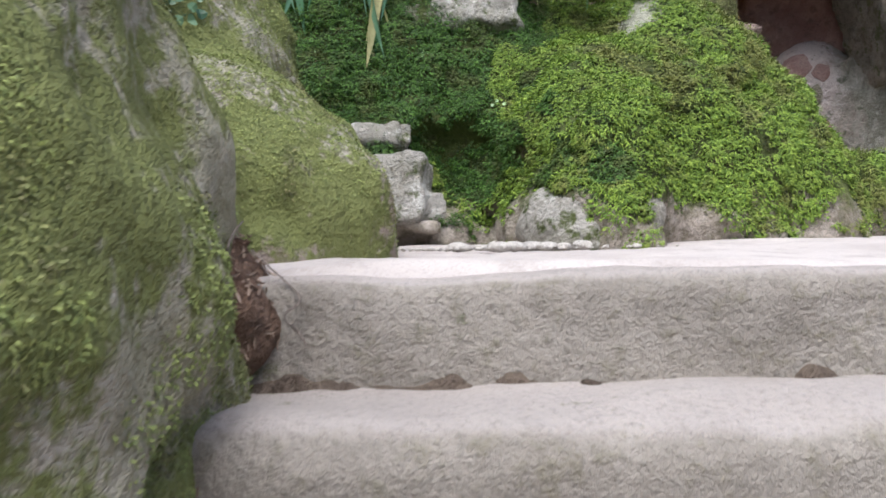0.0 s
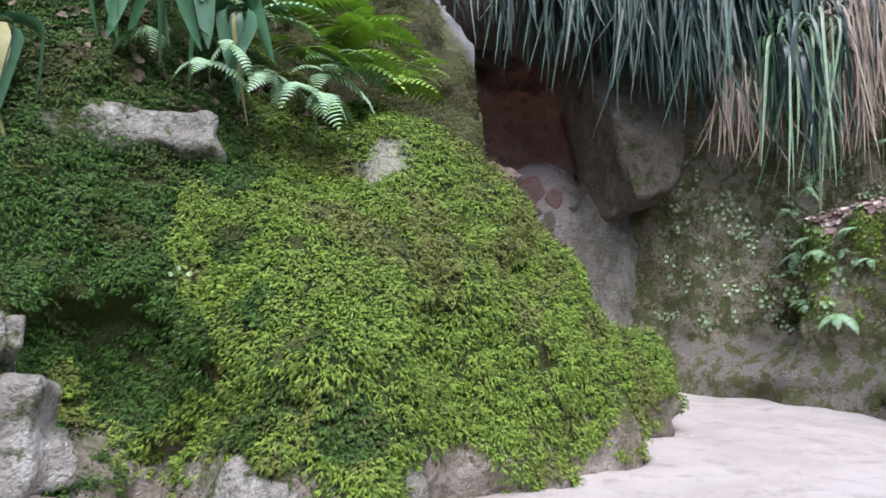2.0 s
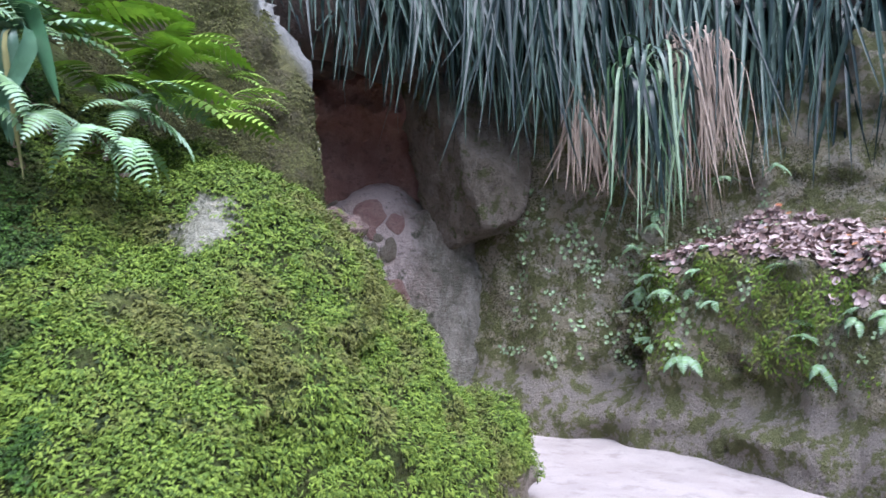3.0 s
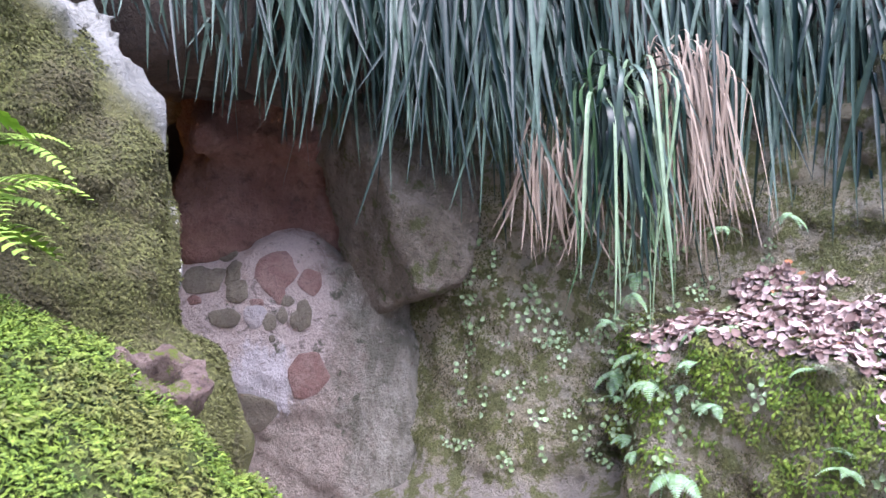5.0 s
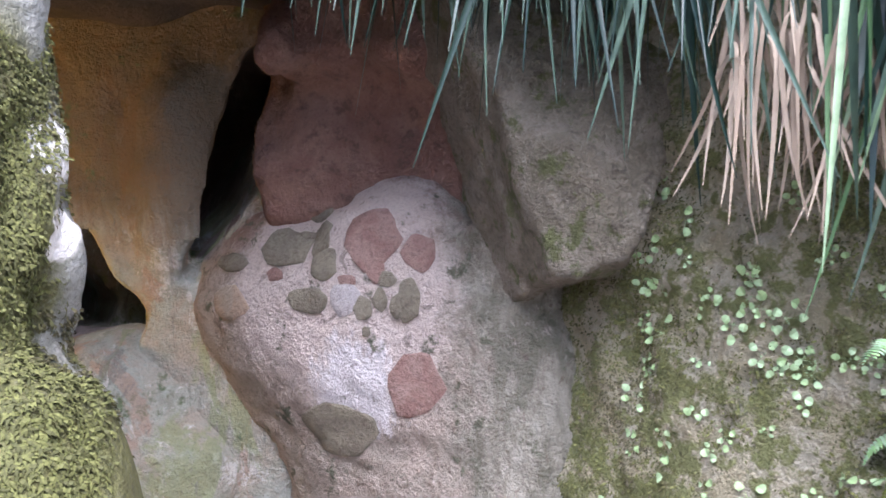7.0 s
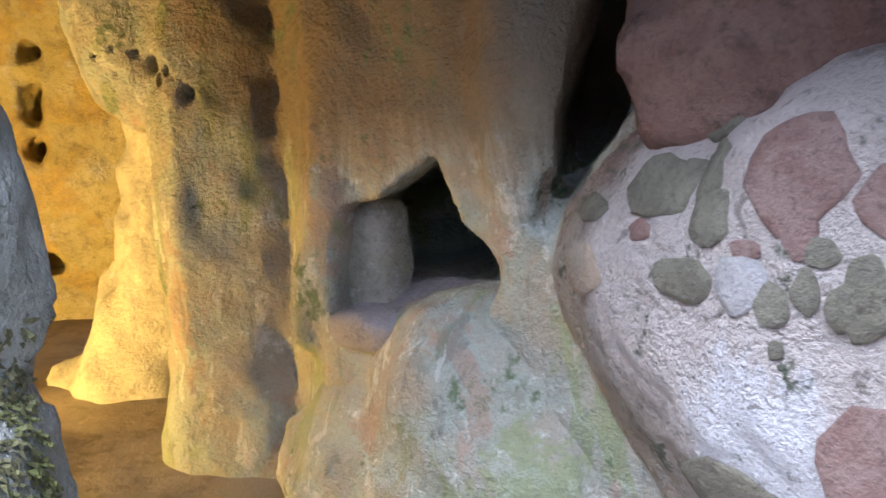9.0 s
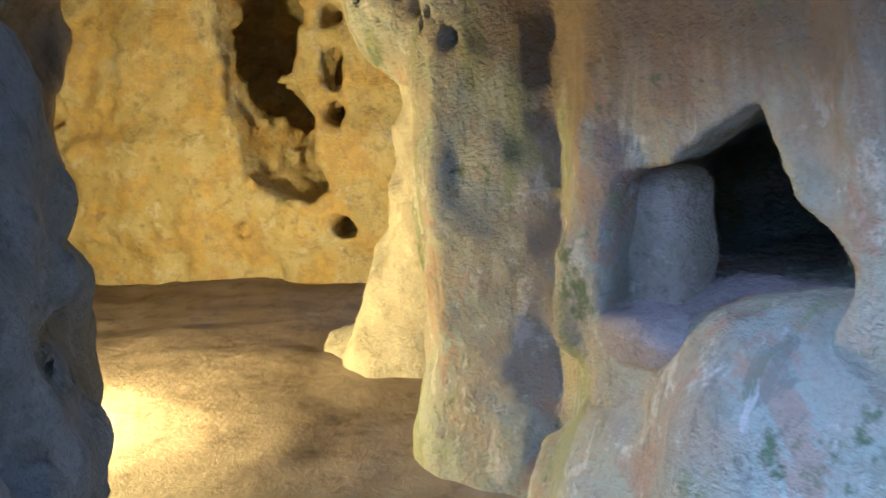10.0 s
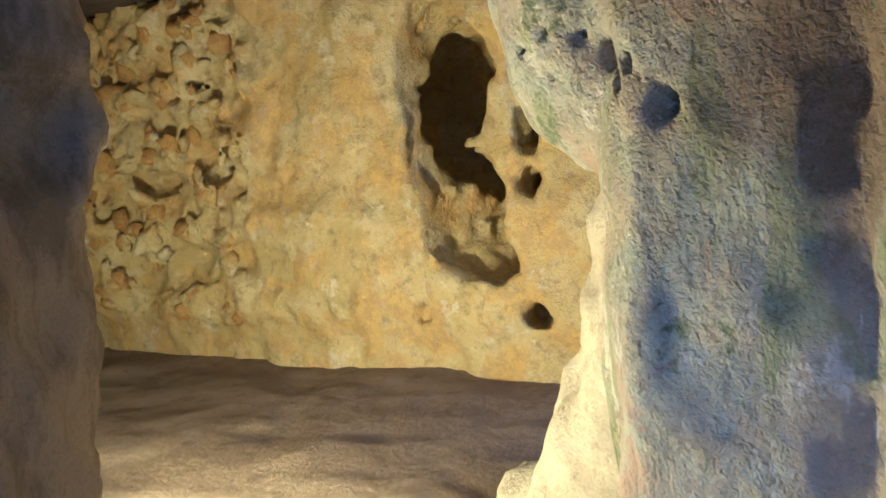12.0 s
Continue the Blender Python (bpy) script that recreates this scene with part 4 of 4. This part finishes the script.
strap_plant(3.78, 4.32, 2.1, 146, 0.8, 130, "withered pinkish-brown strap leaves hanging in a tuft", [DRY_BLADES], 0.14, 30)


# ---- the broad-leaved plants and ferns on the bank ----
def broad_plant(x, y, z, heading, leaves, label):
    plant = tagged(new("broad_leaved_plant"), label, "plant", "plants on the mossy bank")
    plant.location = (x, y, z)
    for k, (turn, length, width, start, old) in enumerate(leaves):
        child("leaf", blade("leaf", length, width, start, 110, OLDLEAF if old else BROAD, 60 + k), plant, pose(0, 0, 0, 0, 0, heading) @ pose(0, 0, 0, 0, -0.35 * turn, turn), "yellowing leaf" if old else "")
    return plant


broad_plant(-0.26, 3.46, 1.27, 175, [(-75, 0.42, 0.05, 20, 0), (-50, 0.55, 0.05, 10, 0), (-30, 0.62, 0.05, 0, 0), (-5, 0.3, 0.055, -20, 0), (8, 0.62, 0.05, 5, 1), (32, 0.58, 0.055, 15, 1), (70, 0.4, 0.05, 30, 0), (-20, 0.42, 0.015, 0, 1), (15, 0.5, 0.012, 0, 1), (100, 0.45, 0.05, 60, 0), (-110, 0.4, 0.05, 60, 0)], "epiphytic plant with drooping green and yellowing leaves")
broad_plant(-0.6, 3.5, 1.35, 185, [(-60, 0.5, 0.05, 40, 0), (-20, 0.5, 0.05, 20, 0), (25, 0.45, 0.05, 30, 0), (65, 0.5, 0.05, 50, 0)], "epiphytic plant with drooping green leaves on the bank")
broad_plant(0.05, 3.66, 1.5, 175, [(-70, 0.34, 0.05, 60, 0), (-25, 0.26, 0.05, 50, 0), (20, 0.28, 0.05, 50, 0), (60, 0.34, 0.05, 55, 0), (110, 0.4, 0.05, 60, 0)], "broad-leaved plant with dark green leaves on the bank")
broad_plant(0.4, 3.62, 1.44, 170, [(0, 0.3, 0.055, -30, 0), (-45, 0.36, 0.05, 30, 0), (50, 0.34, 0.055, 40, 0), (-25, 0.4, 0.015, -10, 1), (-90, 0.5, 0.07, 50, 0)], "broad-leaved plant with a pale drooping leaf")
broad_plant(0.3, 3.62, 1.54, 180, [(-60, 0.4, 0.08, 50, 0), (-15, 0.28, 0.07, 20, 0), (-95, 0.5, 0.09, 50, 0), (110, 0.5, 0.08, 55, 0)], "broad-leaved plant with large glossy leaves")


def fern_frond(name, length, material, seed):
    """A feathered frond: local y is outwards, z up."""
    r = random.Random(seed)
    bm, pairs, y, z, a = bmesh.new(), 15, 0.0, 0.0, radians(r.uniform(25, 50))
    for i in range(pairs):
        f = (i + 1) / pairs
        ny, nz = y + math.cos(a) * length / pairs, z + math.sin(a) * length / pairs
        t = 0.004 * (1 - f) + 0.001
        bm.faces.new([bm.verts.new(c) for c in ((-t, y, z), (t, y, z), (t, ny, nz), (-t, ny, nz))])
        reach = length * 0.24 * math.sin(math.pi * min(1, 0.16 + 0.86 * f)) + 0.004
        half = length / pairs * 0.42
        for s in (-1, 1):
            droop = -0.25 * reach
            pts = ((0, ny - half, nz), (s * reach * 0.55, ny + half * 0.1 - half * 0.9, nz + droop * 0.3), (s * reach, ny + half * 1.2, nz + droop), (s * reach * 0.5, ny + half * 1.2, nz + droop * 0.25), (0, ny + half, nz))
            bm.faces.new([bm.verts.new(c) for c in pts])
        y, z = ny, nz
        a -= radians(r.uniform(4, 8))
    me = bpy.data.meshes.new(name)
    bm.to_mesh(me)
    bm.free()
    me.materials.append(material)
    return me


FERNS = [fern_frond("frond", 1.0, FERN, k) for k in range(4)]
YELLOW = [fern_frond("frond", 1.0, YELLOWFERN, 10 + k) for k in range(4)]


def fern(x, y, z, heading, length, count, label, kinds, fan=60, tilt=0):
    plant = tagged(new("fern"), label, "fern", "ferns on the rock")
    plant.location = (x, y, z)
    r = random.Random(int(999 * (x + 2 * y + z)))
    for k in range(count):
        s = length * r.uniform(0.7, 1.15)
        turn = heading + fan * (2 * k / max(1, count - 1) - 1) + r.uniform(-10, 10)
        child("frond", r.choice(kinds), plant, pose(0, 0, 0, 0, 0, turn) @ pose(0, 0, 0, tilt + r.uniform(-25, 10), r.uniform(-25, 25), 0) @ Matrix.Diagonal((s, s, s, 1)))
    return plant


for x, y, z, heading, length, count, kinds, tilt in ((0.7, 3.68, 1.28, 195, 0.24, 5, FERNS, -20), (0.58, 3.58, 1.2, 185, 0.22, 4, FERNS, -40), (0.3, 3.52, 1.24, 170, 0.18, 3, FERNS, -35), (0.8, 3.85, 1.36, 200, 0.3, 6, YELLOW, 0), (0.82, 4.0, 1.46, 200, 0.36, 7, YELLOW, 10), (1.0, 3.95, 1.32, 220, 0.28, 5, YELLOW, 5), (0.62, 3.8, 1.36, 180, 0.26, 5, YELLOW, -5), (0.45, 3.75, 1.46, 190, 0.3, 6, FERNS, 0), (0.55, 3.9, 1.52, 190, 0.32, 6, YELLOW, 10), (0.75, 3.78, 1.34, 200, 0.22, 5, FERNS, -10), (0.15, 3.62, 1.34, 180, 0.22, 4, FERNS, -20), (1.1, 4.05, 1.4, 215, 0.26, 5, YELLOW, 0), (0.95, 4.22, 1.6, 200, 0.3, 6, YELLOW, 10), (1.15, 4.25, 1.55, 200, 0.24, 5, YELLOW, 0), (0.75, 4.2, 1.65, 190, 0.34, 7, YELLOW, 15), (0.35, 3.8, 1.55, 180, 0.3, 6, FERNS, 5), (0.5, 3.52, 1.22, 185, 0.17, 5, FERNS, -30), (0.66, 3.56, 1.18, 200, 0.19, 5, FERNS, -35), (0.36, 3.5, 1.3, 160, 0.15, 3, FERNS, -40)):
    fern(x, y, z, heading, length, count, "green fern with feathered fronds on the mossy bank" if kinds is FERNS else "yellow-green fern on the mossy bank", kinds, 75, tilt)
for x, y, z in ((-0.78, 1.95, 0.62), (-0.72, 2.25, 0.8)):
    fern(x, y, z, 220, 0.14, 4, "small bright green fern rooted in the rock", FERNS, 80, -20)
p, n = sample("wall_ledge", 4000, rng, lambda p, n: ((p[:, 2] > 0.45) & (p[:, 2] < 1.0) & (p[:, 1] > 2.3) & (n[:, 0] < -0.2)) * 1.0)
for i in range(36):
    fern(*p[i], 90 + rng.uniform(-60, 60), rng.uniform(0.08, 0.14), int(rng.integers(3, 6)), "small bright green fern rooted in the mossy ledge", FERNS, 70, rng.uniform(-45, 0))
for x, y, z in ((3.45, 4.3, 1.12), (3.55, 4.36, 1.2), (3.9, 4.2, 1.4), (4.0, 3.95, 1.45), (3.42, 4.4, 1.0)):
    fern(x, y, z, 120, 0.11, 5, "small bright green fern under the hanging leaves", FERNS, 80, -20)


# ---- seedlings ----
PALE = leaf("seedling_leaf", (0.3, 0.42, 0.2), (0.36, 0.48, 0.28), 0.5)


IVY = leaf("ivy_leaf", (0.03, 0.075, 0.035), (0.09, 0.16, 0.08), 0.45)


def round_leaf(seed, material):
    """A small round leaf on its stalk, which starts at the origin."""
    r = random.Random(seed)
    bm = bmesh.new()
    d, s = r.uniform(0.012, 0.05), r.uniform(0.009, 0.017)
    c = Vector((d, 0, r.uniform(0.008, 0.025)))
    ring = [bm.verts.new(c + Vector((s * math.cos(t), s * 0.8 * math.sin(t), 0.004 * math.cos(2 * t)))) for t in [k * math.pi / 4 for k in range(8)]]
    top = bm.verts.new(c + Vector((0, 0, -0.003)))
    for k in range(8):
        bm.faces.new((ring[k], ring[(k + 1) % 8], top))
    low = [bm.verts.new((0, 0.001, 0)), bm.verts.new((0, -0.001, 0))]
    bm.faces.new((low[0], low[1], ring[4]))
    me = bpy.data.meshes.new("leaf")
    bm.to_mesh(me)
    bm.free()
    me.materials.append(material)
    return me


ROUND = [round_leaf(k, PALE) for k in range(8)]
CREEPER = [round_leaf(20 + k, IVY) for k in range(8)]


def seedlings(key, count, keep, label, size=1.0, leaves=ROUND):
    p, n = sample(key, count * 60, rng, keep)
    for i in range(min(count, len(p))):
        s = size * rng.uniform(0.6, 1.3)
        ob = tagged(new("seedling"), label, "seedling", "seedlings on the rock")
        ob.matrix_world = Matrix.Translation(p[i]) @ upright(n[i], rng.uniform(0, 360)) @ Matrix.Diagonal((s, s, s, 1))
        for k in range(int(rng.integers(3, 7))):
            child("leaf", leaves[int(rng.integers(8))], ob, pose(0, 0, 0, 0, 0, k * 67 + rng.uniform(-20, 20)))


seedlings("wall_right", 120, lambda p, n: ((p[:, 2] > 0.35) & (p[:, 2] < 1.35) & (p[:, 1] > 3.9) & (p[:, 1] < 5.1) & (n[:, 0] + n[:, 1] < 0)) * 1.0, "tiny pale green seedling rooted on the damp wall", 0.8)
seedlings("wall_ledge", 45, lambda p, n: ((p[:, 2] > 0.3) & (p[:, 1] > 2.4) & (p[:, 0] < 3.8)) * 1.0, "small pale green herb on the mossy ledge", 0.85)
seedlings("mossy_hump", 9, lambda p, n: ((p[:, 2] > 0.2) & (p[:, 2] < 1.1) & (p[:, 1] < 3.7)) * 1.0, "tiny pale green sprig growing through the moss", 0.55)

seedlings("mossy_boulder", 130, lambda p, n: ((p[:, 2] > 0.1) & (p[:, 1] > 1.25) & (p[:, 1] < 2.3) & (p[:, 0] < -0.62) & (p[:, 0] > -1.2)) * 1.0, "dark green creeper with small leaves between boulders", 1.2, CREEPER)


# ---- dead leaves on the ledge ----
def dead_leaf(seed, material):
    r = random.Random(seed)
    w, l, curl = r.uniform(0.009, 0.02), r.uniform(0.028, 0.045), r.uniform(0.1, 0.8)
    verts = []
    for i in range(5):
        f = i / 4
        y, half = (f - 0.5) * 2 * l * 0.5, w * math.sin(math.pi * (0.08 + 0.84 * f))
        zz = curl * l * (f - 0.5) ** 2 * 2
        verts += [(-half, y, zz + half * curl), (0, y, zz), (half, y, zz + half * curl * 0.8)]
    faces = [(3 * i + k, 3 * i + k + 1, 3 * i + k + 4, 3 * i + k + 3) for i in range(4) for k in (0, 1)]
    return mesh_of("dead_leaf", verts, faces, material)


pile = tagged(new("leaf_pile"), "heap of dry pinkish-brown dead leaves on the ledge", "leaf litter")
pile.location = (3.75, 3.7, 0.95)
DEAD = [dead_leaf(k, LITTER) for k in range(7)] + [dead_leaf(9, RUSSET)]
p, n = sample("wall_ledge", 60000, rng, lambda p, n: (n[:, 2] > 0.35) * (p[:, 2] > 0.72) * (p[:, 0] > 3.36) * (p[:, 0] < 4.2) * (p[:, 1] > 2.2) * (p[:, 1] < 4.25) * smooth(-0.2, 0.0, fbm(p, 0.3, 3, 81) + 0.15))
for i in range(min(300, len(p))):
    m = Matrix.Translation(Vector(p[i]) - pile.location + Vector((0, 0, rng.uniform(0.005, 0.05)))) @ upright(Vector(n[i]) + Vector(rng.normal(0, 0.35, 3)), rng.uniform(0, 360))
    child("dead_leaf", DEAD[int(rng.integers(8))], pile, m)
verts, faces = [], []
base = len(DEAD[0].vertices)
for i in range(300, min(3300, len(p))):
    src = DEAD[i % 7]
    m = Matrix.Translation(Vector(p[i]) + Vector((0, 0, rng.uniform(0.0, 0.03)))) @ upright(Vector(n[i]) + Vector(rng.normal(0, 0.3, 3)), rng.uniform(0, 360))
    k = len(verts)
    verts += [tuple(m @ v.co) for v in src.vertices]
    faces += [tuple(k + j for j in f.vertices) for f in src.polygons]
tagged(new("leaf_litter", mesh_of("leaf_litter", verts, faces, LITTER)), "layer of dry dead leaves covering the rock ledge", "leaf litter", "", "stuff")


p, n = sample("mossy_hump", 40000, rng, lambda p, n: (p[:, 0] > -0.5) * (p[:, 0] < 0.8) * (p[:, 2] > 1.08) * (n[:, 2] > 0.2) * (p[:, 1] < 4.0))
verts, faces = [], []
for i in range(min(260, len(p))):
    src = DEAD[i % 7]
    m = Matrix.Translation(Vector(p[i]) + Vector((0, 0, 0.02))) @ upright(Vector(n[i]) + Vector(rng.normal(0, 0.4, 3)), rng.uniform(0, 360))
    k = len(verts)
    verts += [tuple(m @ v.co) for v in src.vertices]
    faces += [tuple(k + j for j in f.vertices) for f in src.polygons]
tagged(new("leaf_litter", mesh_of("leaf_litter", verts, faces, BANKLITTER)), "brown dead leaves scattered on the bank", "leaf litter", "", "stuff")


# ---- the hollow stump ----
def stump_field(p):
    q = turned(p, (1.39, 3.95, 0.87), 20, 26)
    r, a, z = np.sqrt(q[:, 0] ** 2 + q[:, 1] ** 2), np.arctan2(q[:, 1], q[:, 0]), q[:, 2]
    lobes = 0.015 * fbm(np.stack((np.cos(a), np.sin(a), 0 * a), 1), 0.45, 3, 92)
    outer = r - (0.105 + lobes * smooth(0.0, 0.15, z) + 0.015 * smooth(0.05, 0.2, z))
    inner = 0.062 + 0.8 * lobes - r
    return np.maximum(np.maximum(outer, np.where(z > 0.04, inner, -1)), np.abs(z) - (0.19 + 1.3 * lobes))


rock("tree_stump", stump_field, lambda p: 0.007 * fbm(p * np.array((1, 1, 0.45)), 0.03, 3, 91), (1.15, 3.68, 0.55), (1.66, 4.24, 1.22), 0.008, WOOD, "small hollow mossy tree stump on the rock", "stump")


# ---- pebbles, earth and roots beside the steps ----
def pebble(seed, wild=0.22):
    r = random.Random(seed)
    bm = bmesh.new()
    bmesh.ops.create_icosphere(bm, subdivisions=2, radius=1)
    for v in bm.verts:
        v.co *= 1 + wild * noise.noise(v.co * 1.3 + Vector((seed * 7.1, 0, 0)))
    me = bpy.data.meshes.new("pebble")
    bm.to_mesh(me)
    bm.free()
    for f in me.polygons:
        f.use_smooth = True
    me.materials.append(PEBBLE)
    return me


PEBBLES = [pebble(k) for k in range(5)]
RUBBLE = [pebble(20 + k, 0.55) for k in range(8)]
for k, me in enumerate(RUBBLE):
    me.name = "rubble_stone"
    me.materials[0] = (LUMPS, OCHRE, OCHRE, LUMPS)[k % 4]
wall_tree = tree_of("wall_back")
rr = random.Random(12)
for k in range(300):
    u, z = rr.uniform(-3.4, -0.9), rr.uniform(0.3, 2.9)
    place, normal, _, _ = wall_tree.find_nearest(Vector((-4.0 + 0.866 * u, 7.85 + 0.5 * u - 0.1, z)))
    size = rr.choice((rr.uniform(0.03, 0.06), rr.uniform(0.06, 0.13)))
    child("rubble_stone", RUBBLE[k % 8], wall_back, Matrix.Translation(place - normal * 0.28 * size) @ upright(normal + Vector((rr.gauss(0, 0.3), rr.gauss(0, 0.3), rr.gauss(0, 0.3))), rr.uniform(0, 360)) @ Matrix.Diagonal((size, size * rr.uniform(0.5, 0.9), size * 0.5, 1)))
r = random.Random(5)
foot = [(-0.1, 2.62), (0.1, 2.5), (0.22, 2.42), (0.3, 2.46), (0.62, 2.5), (0.9, 2.68), (1.2, 2.9), (1.5, 3.1), (1.9, 3.4), (2.15, 3.6)]
for k in range(150):
    i = min(r.randrange(12), 8) if k > 80 else r.randrange(4)
    f = r.random()
    x, y = foot[i][0] * (1 - f) + foot[i + 1][0] * f + r.gauss(0, 0.035), foot[i][1] * (1 - f) + foot[i + 1][1] * f + r.gauss(0, 0.025)
    s = r.uniform(0.01, 0.034) if k < 45 else r.uniform(0.005, 0.014)
    ob = tagged(new("pebble", PEBBLES[k % 5]), "small pale pebble at the edge of the path", "pebble", "pebbles along the rock")
    ob.matrix_world = pose(x, y, s * 0.3, 0, 0, r.uniform(0, 360)) @ Matrix.Diagonal((s, s * 0.75, s * 0.5, 1))

rock("earth_mound", lambda p: join(0.08, ell(p, (-0.4, 1.33, -0.1), (0.12, 0.12, 0.17)), ell(p, (-0.4, 1.15, -0.34), (0.14, 0.22, 0.16))), lambda p: 0.035 * fbm(p, 0.1, 4, 95), (-0.8, 0.7, -0.7), (-0.05, 1.65, 0.3), 0.02, EARTH, "crumbling reddish earth between the boulder and steps", "earth")

p, n = sample("earth_mound", 6000, rng, lambda p, n: (n[:, 2] > -0.2) * 1.0)
verts, faces = [], []
for i in range(min(900, len(p))):
    src = DEAD[i % 7]
    m = Matrix.Translation(Vector(p[i]) + Vector(n[i]) * 0.004) @ upright(Vector(n[i]) + Vector(rng.normal(0, 0.4, 3)), rng.uniform(0, 360)) @ Matrix.Diagonal((0.16, 0.5, 0.4, 1))
    k = len(verts)
    verts += [tuple(m @ v.co) for v in src.vertices]
    faces += [tuple(k + j for j in f.vertices) for f in src.polygons]
tagged(new("leaf_litter", mesh_of("leaf_litter", verts, faces, BANKLITTER)), "brown needles and leaf crumbs on the earth", "leaf litter", "", "stuff")


def root(points, thick, seed):
    cu = bpy.data.curves.new("root", "CURVE")
    cu.dimensions, cu.bevel_depth, cu.bevel_resolution = "3D", thick, 2
    sp = cu.splines.new("NURBS")
    sp.points.add(len(points) - 1)
    rr = random.Random(seed)
    for q, (x, y, z) in zip(sp.points, points):
        q.co = (x + rr.gauss(0, 0.012), y + rr.gauss(0, 0.012), z, 1)
        q.radius = rr.uniform(0.5, 1.2)
    sp.use_endpoint_u, sp.order_u = True, 3
    cu.materials.append(BARK)
    tmp = new("tmp", cu)
    me = bpy.data.meshes.new_from_object(tmp.evaluated_get(bpy.context.evaluated_depsgraph_get()))
    bpy.data.objects.remove(tmp)
    me.name = "root"
    return tagged(new("root", me), "thin exposed root lying on the earth by the steps", "root", "roots by the steps")


for k in range(16):
    rr = random.Random(70 + k)
    x, y = -0.38 + rr.uniform(-0.05, 0.07), 1.34 + rr.uniform(-0.06, 0.06)
    pts, z = [], rr.uniform(-0.02, 0.08)
    for _ in range(6):
        pts.append((x, y, z))
        x, y, z = x + rr.gauss(0.0, 0.022), y - rr.uniform(0.0, 0.035), z - rr.uniform(0.02, 0.05)
    root(pts, rr.uniform(0.002, 0.005), k)
